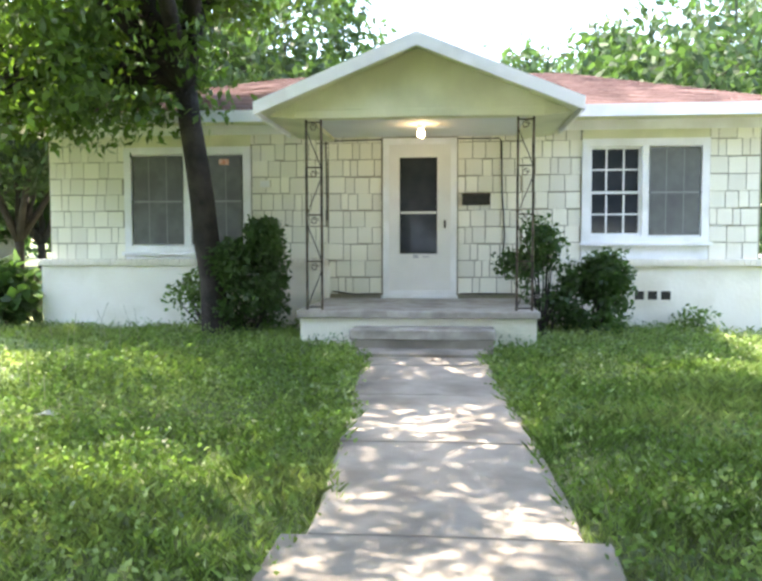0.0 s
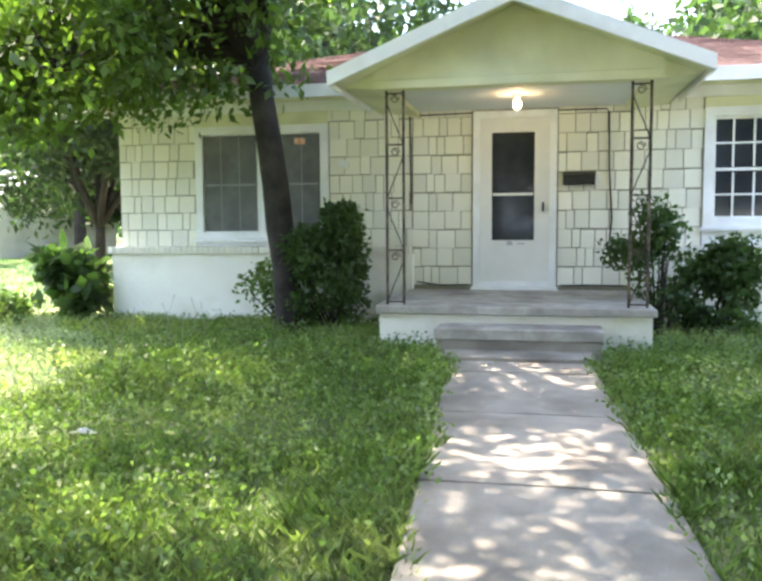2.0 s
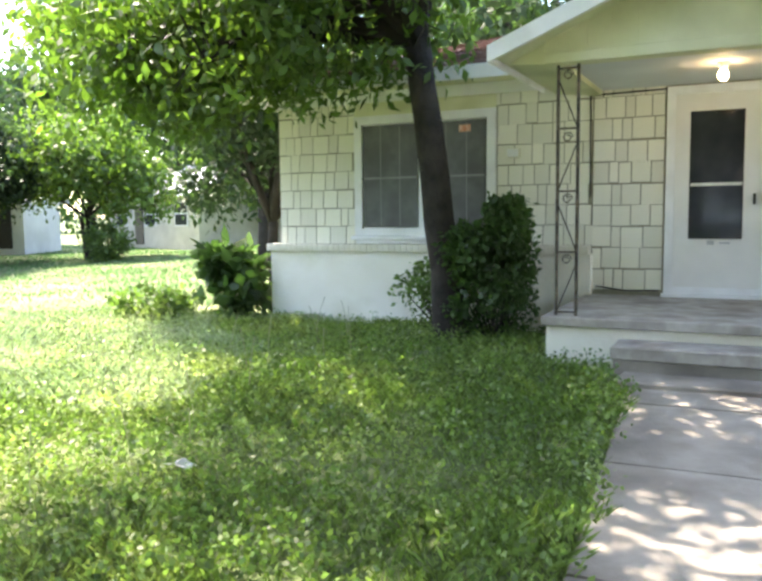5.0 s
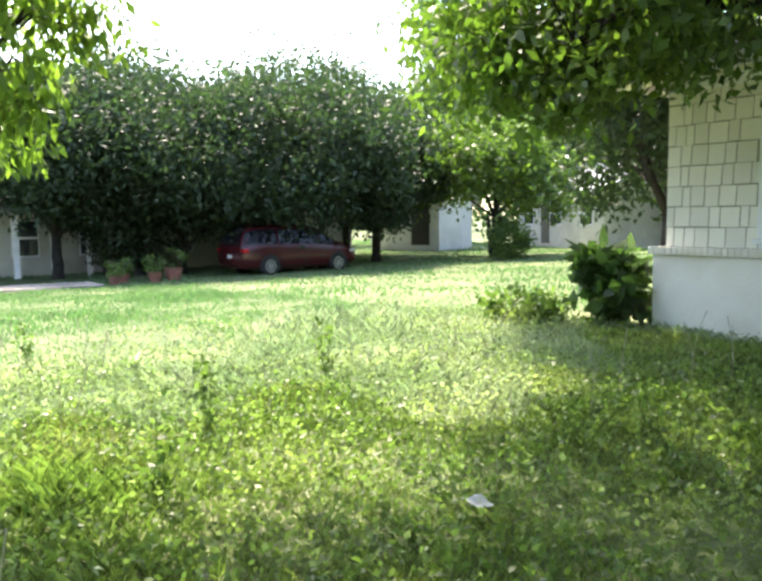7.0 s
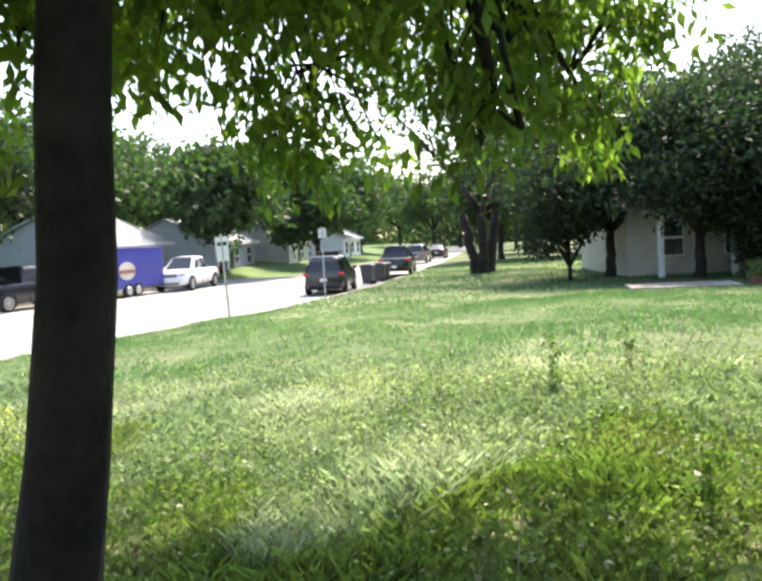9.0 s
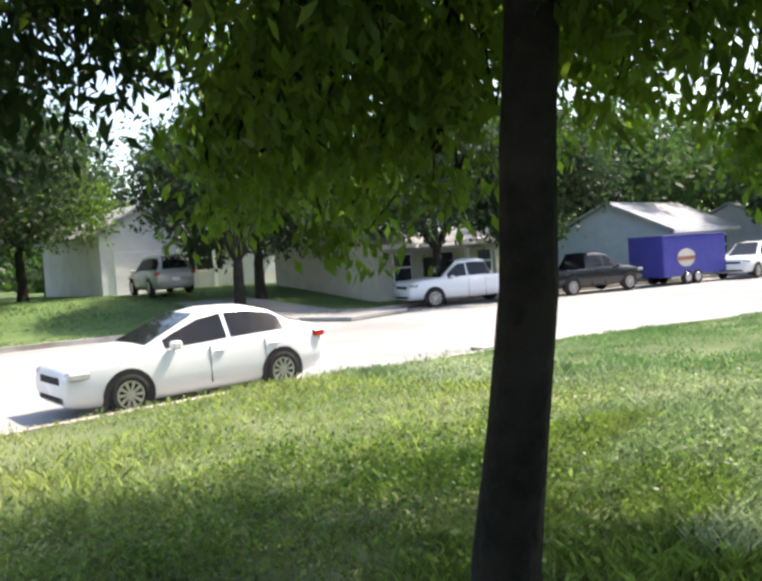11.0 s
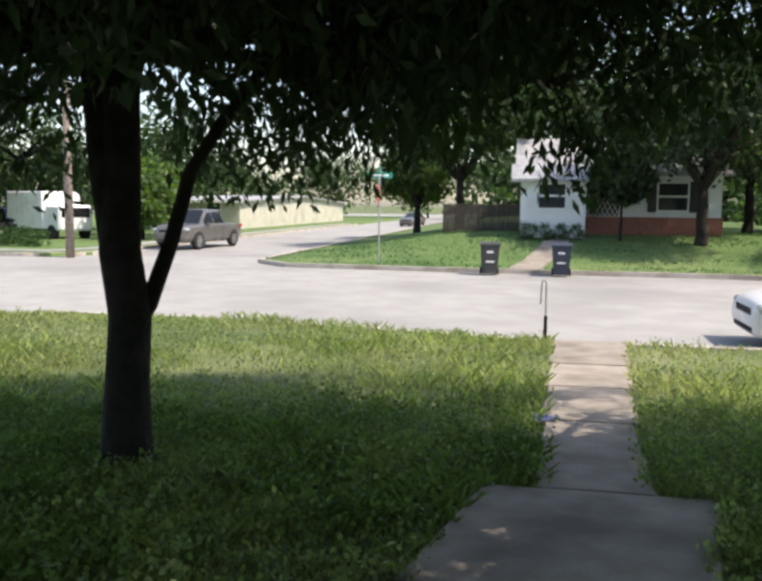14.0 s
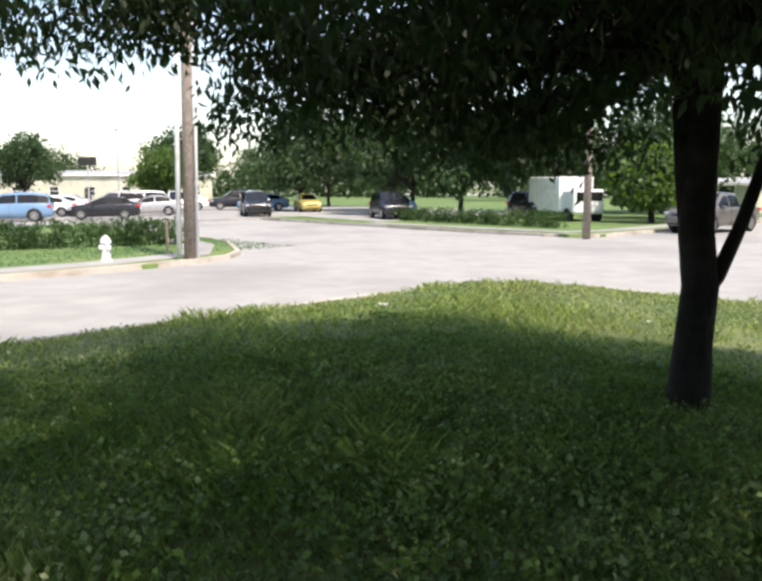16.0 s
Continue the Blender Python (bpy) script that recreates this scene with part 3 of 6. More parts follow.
part("porch_ceiling", boxed(GX - 1.22, GX + 1.22, -1.88, -0.002, 2.62, 2.64), WHITEWALL, porch_roof)

# porch floor and steps
porch = part("porch", boxed(-1.30, 1.40, -2.08, -0.002, 0.36, 0.44, 0.01), WOODSTEP, house, "worn grey porch floor")
part("porch_base", boxed(-1.27, 1.37, -2.0, -0.01, -0.3, 0.357), BRICKPAINT, porch, "peeling white painted brick")
part("step", boxed(-0.66, 0.90, -2.42, -2.0, 0.16, 0.27, 0.012), WOODSTEP, porch)
part("step", boxed(-0.64, 0.88, -2.40, -2.0, -0.3, 0.157, 0.0), CONCRETE, porch)
part("step", boxed(-0.56, 0.80, -2.80, -2.40, -0.3, 0.075, 0.012), CONCRETE, porch)

# door
door = part("door", frame_bars(-0.50, 0.50, 0.46, 2.60, 0.085, -0.06, 0.05), TRIM, house, "white storm door in white trim")
bm = boxed(-0.415, -0.262, -0.035, 0.0, 0.50, 2.515)
box(bm, 0.225, 0.415, -0.035, 0.0, 0.50, 2.515)
box(bm, -0.262, 0.225, -0.035, 0.0, 0.50, 1.055)
box(bm, -0.262, 0.225, -0.035, 0.0, 2.33, 2.515)
part("leaf_frame", bm, DOORPAINT, door)
part("pane", boxed(-0.262, 0.225, -0.016, -0.012, 1.055, 2.33), DARKGLASS, door)
part("glass_rail", boxed(-0.265, 0.228, -0.034, -0.02, 1.585, 1.615), DOORPAINT, door)
part("dark_bead", frame_bars(-0.272, 0.235, 1.045, 2.34, 0.012, -0.039, -0.034), BLACK, door)
part("threshold", boxed(-0.52, 0.52, -0.13, -0.061, 0.442, 0.475), TRIM, door)
h = part("door_handle", boxed(0.325, 0.352, -0.075, -0.036, 1.39, 1.50, 0.004), BLACK, door, "black latch handle")
part("kick_plate_mark", boxed(-0.09, -0.02, -0.038, -0.036, 0.985, 1.03), STEEL, door)
part("kick_plate_mark", boxed(0.03, 0.13, -0.038, -0.036, 0.995, 1.012), STEEL, door)
# black sheet standing for the unlit room behind the glass
part("inner_door", boxed(-0.41, 0.41, 0.10, 0.14, 0.46, 2.5), BLACK, door)

window(-4.03, -2.43, 1.08, 2.40, (True, True), 0)
window(2.25, 3.69, 1.20, 2.44, (False, True), 0)

# wrought-iron columns
def lattice_column(x, y):
    col = empty("porch_column", pose(x, y, 0.44), "wrought-iron lattice porch column with peeling paint", "column", "porch columns")
    for dx in (-0.085, 0.085):
        part("upright", boxed(dx - 0.013, dx + 0.013, -0.013, 0.013, 0, 2.13, 0.003), IRON, col)
    for z in (0.03, 0.55, 1.07, 1.6, 2.1):
        part("rail", boxed(-0.085, 0.085, -0.008, 0.008, z - 0.008, z + 0.008), IRON, col)
    for k in range(4):
        z0, z1 = 0.05 + k * 0.52, 0.43 + k * 0.52
        bm = bmesh.new()
        s = 1 if k % 2 else -1
        tube(bm, [(-0.075 * s, 0, z1), (-0.03 * s, 0, z1 - 0.12), (0.03 * s, 0, z0 + 0.12), (0.075 * s, 0, z0)], 0.006, 5)
        part("diagonal", bm, IRON, col)
        bm = bmesh.new()
        tube(bm, [(0.045 * math.cos(a) * (1 - a / 14), 0, z1 + 0.055 + 0.045 * math.sin(a) * (1 - a / 14)) for a in np.linspace(0, 8.5, 16)], 0.006, 5)
        part("scroll", bm, IRON, col)
    return col


lattice_column(-1.11, -1.95)
lattice_column(1.235, -1.95)

# mailbox, bulb, cables
mb = empty("mailbox", pose(0.755, -0.02, 1.70), "black metal wall mailbox beside the door", "mailbox")
part("box_body", boxed(-0.185, 0.185, -0.09, 0.0, 0.0, 0.11, 0.008), BLACK, mb)
bm = bmesh.new()
prism(bm, [(-0.10, 0.105), (-0.10, 0.12), (-0.05, 0.15), (0.0, 0.15), (0.0, 0.113)], "x", -0.19, 0.19)
part("lid", bm, BLACK, mb)
bl = empty("porch_light", pose(0.06, -1.15, 2.62), "lit bare bulb hanging under the porch ceiling", "lamp")
bm = bmesh.new()
bmesh.ops.create_uvsphere(bm, u_segments=14, v_segments=10, radius=0.042)
for v in bm.verts:
    v.co.z = v.co.z * 1.25 - 0.11
part("bulb", bm, BULB, bl, "glowing warm bulb", True)
bm = bmesh.new()
tube(bm, [(0, 0, 0), (0, 0, -0.03), (0, 0, -0.07)], [0.055, 0.045, 0.022], 14)
part("socket", bm, TRIM, bl)


tagged(new("window_sticker", finish(boxed(-2.77, -2.63, -0.0375, -0.036, 2.27, 2.35), "window_sticker", STICKER)), "faded orange and white sticker on the window screen", "sticker")
wb = empty("junction_box", pose(-2.12, -0.02, 2.0), "small cream painted box on the shingle wall", "box")
part("box_body", boxed(-0.075, 0.075, -0.055, 0.0, -0.055, 0.055, 0.006), SHINGLE, wb)
part("cover", boxed(-0.065, 0.065, -0.062, -0.0555, -0.045, 0.045, 0.003), TRIM, wb)


def cable(name, pts, r, label):
    bm = bmesh.new()
    tube(bm, pts, r, 6)
    return tagged(new(name, finish(bm, name, BLACK)), label, "cable")


cable("wall_cable", [(-1.27, -0.03, 1.5), (-1.28, -0.03, 2.60), (-1.22, -0.03, 2.575), (-0.6, -0.03, 2.585), (1.06, -0.03, 2.585), (1.09, -0.03, 2.54), (1.10, -0.03, 1.9), (1.14, -0.03, 1.3), (1.10, -0.05, 0.9), (1.16, -0.06, 0.72), (1.30, -0.05, 0.75), (1.34, -0.04, 1.1)], 0.009, "thin black cable stapled round the porch wall")
cable("floor_cable", [(-1.2, -0.03, 0.53), (-0.9, -0.035, 0.49), (-0.55, -0.03, 0.50)], 0.008, "loose dark cable above the porch floor")
cable("floor_cable", [(0.55, -0.03, 0.50), (0.9, -0.035, 0.505), (1.3, -0.03, 0.50)], 0.008, "loose dark cable above the porch floor")

# ---- plants ----
def leaf_cloud(centres, radii, per, size, rng, droop=0.3, narrow=0.5):
    """Leaves as folded diamonds round cluster centres."""
    n = len(centres) * per
    c = np.repeat(np.asarray(centres, float), per, 0)
    r = np.repeat(np.asarray(radii, float), per)
    p = c + np.clip(rng.normal(0, 1, (n, 3)), -1.7, 1.7) * r[:, None] * (0.5, 0.5, 0.42)
    d = rng.normal(0, 1, (n, 3))
    d[:, 2] -= droop * 2
    d /= np.linalg.norm(d, axis=1)[:, None]
    s = np.cross(d, rng.normal(0, 1, (n, 3)))
    s /= np.linalg.norm(s, axis=1)[:, None]
    u = np.cross(d, s)
    L = size * rng.uniform(0.65, 1.35, n)[:, None]
    w = L * narrow * 0.5
    v = np.stack([p, p + d * L * 0.45 + s * w + u * w * 0.3, p + d * L, p + d * L * 0.45 - s * w + u * w * 0.3], 1).reshape(-1, 3)
    f = np.arange(n * 4).reshape(-1, 4)
    return v, f


def in_ellipsoid(rng, n, c, r, shell=0.45):
    d = rng.normal(0, 1, (n, 3))
    d /= np.linalg.norm(d, axis=1)[:, None]
    k = (shell + (1 - shell) * rng.random(n)) ** 0.6
    return np.asarray(c) + d * k[:, None] * np.asarray(r)


def tree(name, x, y, z, height, trunk_r, blobs, seed, label, clusters=160, per=40, leaf=0.12, cluster_r=0.5, fork=0.35, lean=(0, 0), material=None, stems=1, droop=0.3, twig=True, floor=None, narrow=0.5):
    """A trunk with limbs to each lobe of the crown, twigs to leaf clusters, and the leaves. blobs: lobes relative to the base."""
    rng = np.random.default_rng(seed)
    t = empty(name, pose(x, y, z), label, "tree")
    bm = bmesh.new()
    top = Vector((lean[0], lean[1], height * fork))
    for s in range(stems):
        a = s * 2.4
        spread = 0.0 if stems == 1 else trunk_r * 1.1
        off = Vector((math.cos(a) * spread, math.sin(a) * spread, 0))
        pts, rad = [], []
        for k in range(8):
            q = k / 7
            w = Vector((rng.normal(0, 0.012), rng.normal(0, 0.012), 0)) * (1 if 0 < k else 0)
            out = off * (1 + (2.2 * q if stems > 1 else 0))
            pts.append(top * q + out + w * height * 0.2 + Vector((0, 0, -0.25 * (1 - q))))
            rad.append(trunk_r * (1.32 if k == 0 else 1.08 if k == 1 else 1.0 - 0.28 * q))
        tube(bm, pts, rad, 12)
    limb_pts = []
    for c, r in blobs:
        c, r = np.asarray(c, float), np.asarray(r, float)
        a, b = top, Vector(c)
        m = a.lerp(b, 0.5) + Vector((rng.normal(0, 0.25), rng.normal(0, 0.25), 0.35))
        base_r = trunk_r * 0.55
        line = [a * (1 - q) ** 2 + m * 2 * q * (1 - q) + b * q * q for q in np.linspace(0, 1, 7)]
        tube(bm, line, [base_r * (1 - 0.8 * q) + 0.012 for q in np.linspace(0, 1, 7)], 7)
        limb_pts += [np.array(p) for p in line[2:]]
        for _ in range(3):
            e = in_ellipsoid(rng, 1, c, r * 0.8)[0]
            s0 = line[int(rng.integers(2, 6))]
            mid = (s0 + Vector(e)) / 2 + Vector((0, 0, 0.2))
            tube(bm, [s0, mid, Vector(e)], [base_r * 0.4, base_r * 0.22, 0.012], 5)
            limb_pts += [np.array(mid), np.array(e)]
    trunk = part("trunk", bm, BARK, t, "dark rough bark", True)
    limb_pts = np.array(limb_pts)
    vol = np.array([np.prod(r) ** 0.67 for _, r in blobs])
    centres = []
    for (c, r), share in zip(blobs, vol / vol.sum()):
        centres.append(in_ellipsoid(rng, max(4, int(clusters * share)), c, r))
    centres = np.concatenate(centres)
    if floor is not None:
        wave = 0.45 * np.sin(centres[:, 0] * 2.1 + seed) * np.sin(centres[:, 1] * 1.7) + rng.normal(0, 0.25, len(centres))
        centres = centres[centres[:, 2] > floor + wave]
    if twig:
        bm = bmesh.new()
        for e in centres:
            s0 = limb_pts[np.argmin(((limb_pts - e) ** 2).sum(1))]
            m = (s0 + e) / 2 + (0, 0, 0.15)
            tube(bm, [s0, m, e], [0.018, 0.012, 0.005], 3, False)
        tagged(part("twig_work", bm, BARK, t), kind="stuff")
    v, f = leaf_cloud(centres, cluster_r * rng.uniform(0.7, 1.3, len(centres)), per, leaf, rng, droop, narrow)
    ob = new("crown", soup("crown", v, f, material or LEAF))
    ob.parent = t
    return t


def zy(x, y):
    return float(yard_z(x, y))


# trees of the front yard
# the high front lobes stay out of view, added to shade lawn and walk
tree("shade_tree", -2.52, -0.85, zy(-2.65, -0.85), 8.0, 0.19,
     [((-2.4, -0.9, 3.15), (1.7, 1.1, 0.85)), ((-3.7, -0.4, 3.2), (1.4, 1.1, 0.85)), ((-1.0, -0.5, 3.4), (1.2, 1.2, 0.8)), ((-2.2, 0.8, 5.2), (2.4, 2.0, 1.7)), ((0.2, 0.3, 5.6), (2.0, 1.8, 1.5)), ((-1.2, -1.8, 5.2), (1.7, 1.4, 0.8)), ((-0.8, -3.6, 5.4), (1.8, 1.4, 0.8)), ((0.9, -5.0, 5.7), (1.7, 1.3, 0.8)), ((0.9, -2.6, 5.4), (1.4, 1.3, 0.8)), ((-4.9, 0.2, 4.0), (1.3, 1.2, 0.8)), ((-2.9, -2.6, 5.6), (1.7, 1.3, 0.7)), ((-2.6, -4.8, 5.8), (1.7, 1.2, 0.7)), ((1.6, -3.6, 5.8), (1.4, 1.4, 0.9))],
     1, "leafy shade tree leaning beside the house wall", 1050, 58, 0.14, 0.48, 0.40, (-0.42, 0.0), LEAF, floor=2.2)
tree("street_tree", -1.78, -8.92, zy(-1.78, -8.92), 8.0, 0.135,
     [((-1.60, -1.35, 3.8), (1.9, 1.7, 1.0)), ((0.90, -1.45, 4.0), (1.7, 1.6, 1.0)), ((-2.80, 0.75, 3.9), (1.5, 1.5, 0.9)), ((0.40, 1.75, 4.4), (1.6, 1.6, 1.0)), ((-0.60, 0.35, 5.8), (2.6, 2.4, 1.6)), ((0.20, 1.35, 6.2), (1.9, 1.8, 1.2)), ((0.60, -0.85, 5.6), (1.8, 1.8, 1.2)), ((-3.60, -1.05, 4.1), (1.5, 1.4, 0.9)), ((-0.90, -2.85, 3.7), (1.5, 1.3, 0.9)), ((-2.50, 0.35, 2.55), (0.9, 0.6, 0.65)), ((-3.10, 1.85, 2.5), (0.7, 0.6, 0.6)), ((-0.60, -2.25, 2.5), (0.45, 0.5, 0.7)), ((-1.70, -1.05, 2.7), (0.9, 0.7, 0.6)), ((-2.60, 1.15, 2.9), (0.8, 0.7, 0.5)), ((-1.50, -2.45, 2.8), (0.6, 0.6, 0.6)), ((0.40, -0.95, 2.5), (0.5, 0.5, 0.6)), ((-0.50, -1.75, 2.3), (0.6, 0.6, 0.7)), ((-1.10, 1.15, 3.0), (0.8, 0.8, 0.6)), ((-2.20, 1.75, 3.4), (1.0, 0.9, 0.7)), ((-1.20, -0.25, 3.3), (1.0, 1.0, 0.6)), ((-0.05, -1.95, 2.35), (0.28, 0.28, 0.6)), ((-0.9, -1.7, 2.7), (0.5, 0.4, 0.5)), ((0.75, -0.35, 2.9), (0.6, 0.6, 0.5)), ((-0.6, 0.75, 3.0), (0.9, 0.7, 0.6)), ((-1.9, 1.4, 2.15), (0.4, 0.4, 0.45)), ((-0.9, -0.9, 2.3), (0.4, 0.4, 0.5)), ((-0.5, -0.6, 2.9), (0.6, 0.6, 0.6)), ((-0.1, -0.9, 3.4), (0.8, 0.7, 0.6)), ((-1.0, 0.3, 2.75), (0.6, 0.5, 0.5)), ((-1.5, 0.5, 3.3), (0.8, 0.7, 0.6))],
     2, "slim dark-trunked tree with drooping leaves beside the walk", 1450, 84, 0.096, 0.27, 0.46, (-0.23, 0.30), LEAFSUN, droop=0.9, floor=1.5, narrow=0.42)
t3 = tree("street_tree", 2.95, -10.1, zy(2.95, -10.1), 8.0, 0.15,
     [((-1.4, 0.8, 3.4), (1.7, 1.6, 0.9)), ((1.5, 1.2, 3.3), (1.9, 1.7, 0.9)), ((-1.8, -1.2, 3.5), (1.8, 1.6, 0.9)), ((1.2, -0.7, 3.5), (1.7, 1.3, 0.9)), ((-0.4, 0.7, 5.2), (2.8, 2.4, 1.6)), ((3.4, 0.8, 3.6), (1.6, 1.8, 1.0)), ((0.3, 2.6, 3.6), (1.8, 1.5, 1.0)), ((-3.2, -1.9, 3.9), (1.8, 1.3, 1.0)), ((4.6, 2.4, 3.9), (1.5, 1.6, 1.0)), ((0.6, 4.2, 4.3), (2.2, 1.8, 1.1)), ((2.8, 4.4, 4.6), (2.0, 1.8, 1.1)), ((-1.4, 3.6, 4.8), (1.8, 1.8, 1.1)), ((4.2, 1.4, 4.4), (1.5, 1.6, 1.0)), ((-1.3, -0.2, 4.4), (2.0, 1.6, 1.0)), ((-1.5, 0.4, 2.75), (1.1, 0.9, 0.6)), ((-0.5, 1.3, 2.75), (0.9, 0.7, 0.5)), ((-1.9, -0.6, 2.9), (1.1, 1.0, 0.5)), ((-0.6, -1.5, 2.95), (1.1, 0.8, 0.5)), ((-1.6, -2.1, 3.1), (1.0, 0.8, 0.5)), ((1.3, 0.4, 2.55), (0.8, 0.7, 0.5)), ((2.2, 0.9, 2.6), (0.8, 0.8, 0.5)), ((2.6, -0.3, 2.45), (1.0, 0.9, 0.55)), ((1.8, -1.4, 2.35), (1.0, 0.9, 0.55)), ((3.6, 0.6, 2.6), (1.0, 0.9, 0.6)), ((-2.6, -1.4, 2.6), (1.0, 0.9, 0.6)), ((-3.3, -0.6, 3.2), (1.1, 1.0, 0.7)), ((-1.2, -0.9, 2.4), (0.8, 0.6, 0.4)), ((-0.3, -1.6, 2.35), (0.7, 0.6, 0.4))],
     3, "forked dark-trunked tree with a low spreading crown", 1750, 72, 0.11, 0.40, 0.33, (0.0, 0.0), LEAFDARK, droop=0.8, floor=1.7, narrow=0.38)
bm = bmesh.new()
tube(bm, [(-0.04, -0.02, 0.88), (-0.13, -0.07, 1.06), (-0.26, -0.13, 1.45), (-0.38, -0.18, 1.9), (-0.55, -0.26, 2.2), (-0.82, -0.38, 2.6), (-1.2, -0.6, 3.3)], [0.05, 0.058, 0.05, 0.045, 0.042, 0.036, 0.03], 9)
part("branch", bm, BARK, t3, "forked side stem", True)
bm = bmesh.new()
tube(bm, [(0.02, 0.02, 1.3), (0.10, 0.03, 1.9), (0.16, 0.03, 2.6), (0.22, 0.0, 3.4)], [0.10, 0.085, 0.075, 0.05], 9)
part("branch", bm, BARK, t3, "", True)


def far_tree(x, y, z, h, r, seed, label="full green leafy tree", material=None, low=0.3, clusters=120, per=34, trunk=0.22, leaf=0.30, stems=1, name="tree"):
    rng = np.random.default_rng(seed + 900)
    mid = h * (1 + low) / 2
    hz = h * (1 - low) / 2
    blobs = [((0, 0, mid + hz * 0.25), (r * 0.7, r * 0.7, hz * 0.75))]
    for k in range(6):
        a = k * 1.05 + rng.random()
        blobs.append(((math.cos(a) * r * 0.62, math.sin(a) * r * 0.62, mid + hz * rng.uniform(-0.6, 0.35)), (r * 0.46, r * 0.46, hz * 0.42)))
    return tree(name, x, y, z, h, trunk, blobs, seed, label, int(clusters * 1.6), int(per * 1.5), leaf * 1.1, r * 0.26, max(0.12, low), (0, 0), material or LEAFFAR, stems, 0.2, False)


# trees behind the house and along the west
far_tree(-4.6, 13.0, 0.1, 9.5, 4.2, 11, "dark green tree standing behind the roof", LEAFFAR)
far_tree(-9.5, 18.0, 0.1, 10.5, 4.5, 12, "dark green tree behind the house", LEAFFAR)
far_tree(7.6, 13.5, 0.1, 8.5, 4.4, 13, "green tree standing behind the roof", LEAFFAR, 0.2)
far_tree(13.5, 17.0, -0.2, 11.0, 5.0, 14, "green tree behind the house", LEAFFAR, 0.2)
far_tree(3.6, 21.0, 0.2, 8.5, 3.8, 15, "green tree standing behind the roof", LEAFFAR, 0.2)
far_tree(-8.3, 4.5, -0.1, 6.0, 2.2, 16, "dark tree beside the house wall", LEAFDARK, 0.22, 150, 40, 0.13, 0.16)
far_tree(-13.5, 12.0, -0.2, 7.5, 3.2, 17, "leafy tree on the side lawn", LEAF, 0.3)
far_tree(-25.0, 16.0, zy(-25, 16), 6.2, 3.6, 18, "multi-stemmed crape myrtle on the lawn", LEAF, 0.28, 150, 40, 0.09, 0.22, 6)
for k, (x, y, h, r) in enumerate(((-28.5, 1.5, 8.0, 4.6), (-29.5, 8.5, 9.0, 5.0), (-26.8, 5.0, 7.2, 4.0), (-33, 13.5, 9.0, 4.5), (-27.5, 11.5, 6.4, 3.0), (-31.5, -4.0, 8.0, 4.6), (-33.5, 3.0, 9.0, 4.8), (-29.0, -1.2, 7.0, 3.4), (-37, -9 + 12, 8.5, 4.2))):
    far_tree(x, y, zy(x, y), h, r, 20 + k, "dense dark evergreen tree by the neighbouring house", LEAFDARK, 0.22, 200, 52, 0.22, 0.20)
for k, (x, y, h, r) in enumerate(((-41, 27, 12, 6), (-33, 34, 12, 6), (-24, 38, 12, 6), (-15, 36, 11, 5.5), (-20, 27, 9, 4.5), (-48, 17, 12, 6), (-7, 38, 12, 6), (4, 40, 12, 6), (15, 36, 12, 6), (-56, 6, 12, 6))):
    far_tree(x, y, zy(x, y), h, r, 30 + k, "tall leafy tree beyond the lawns", LEAFFAR, 0.15, 100, 34, 0.25, 0.5)
far_tree(-42.0, -9.4, zy(-42, -9.4), 13.0, 8.0, 50, "large multi-stemmed tree on the lawn", LEAFDARK, 0.24, 170, 26, 0.30, 0.22, 3, "lawn_tree")
for k, (x, y, h, r) in enumerate(((-62, -9, 10, 4.5), (-78, -7, 11, 5), (-95, -8, 11, 5), (-120, -12, 12, 6), (-60, -4, 10, 5))):
    far_tree(x, y, zy(x, y), h, r, 55 + k, "leafy tree beside the street", LEAFFAR, 0.25, 90, 30, 0.25, 0.5)
for k, (x, y, h, r) in enumerate(((-52, -28, 9, 4.8), (-44, -37, 11, 5.5), (-56, -40, 12, 6), (-68, -29, 10, 5), (-70, -42, 12, 6), (-84, -27, 11, 5.5), (-100, -28, 12, 6), (-115, -20, 12, 6), (-34, -40, 11, 5.5), (-63, -24, 8, 3.5), (-140, -18, 13, 8), (-128, -27, 12, 7))):
    far_tree(x, y, float(far_z(x, y)), h, r, 65 + k, "shady tree across the street", LEAFFAR, 0.25, 100, 34, 0.28, 0.5)
for k, (x, y, h, r, m) in enumerate(((-6.6, -38.5, 8.5, 4.2, LEAFDARK), (-3.6, -39.2, 4.2, 1.2, LEAFDARK), (-10.2, -45.5, 9, 4.2, LEAF), (3.6, -47, 9.5, 4.4, LEAFFAR), (-1.5, -52, 11, 5, LEAFFAR), (-17.5, -36.5, 8.5, 4.0, LEAFDARK), (-22.5, -38, 9.5, 4.6, LEAFDARK), (-14, -54, 11, 5.5, LEAFFAR), (-24, -50, 11, 5.5, LEAFFAR), (7.0, -56, 6, 2.4, LEAF), (-6, -60, 12, 6, LEAFFAR), (-14.8, -33.6, 8, 3.6, LEAFDARK), (-23.5, -31.5, 8.5, 4.0, LEAFDARK), (-29.5, -30.5, 8, 3.6, LEAFDARK))):
    far_tree(x, y, float(far_z(x, y)), h, r, 80 + k, "shady tree on the opposite lawn", m, 0.26 if h > 5 else 0.35, 150, 36, 0.26 if h > 5 else 0.06, 0.26)
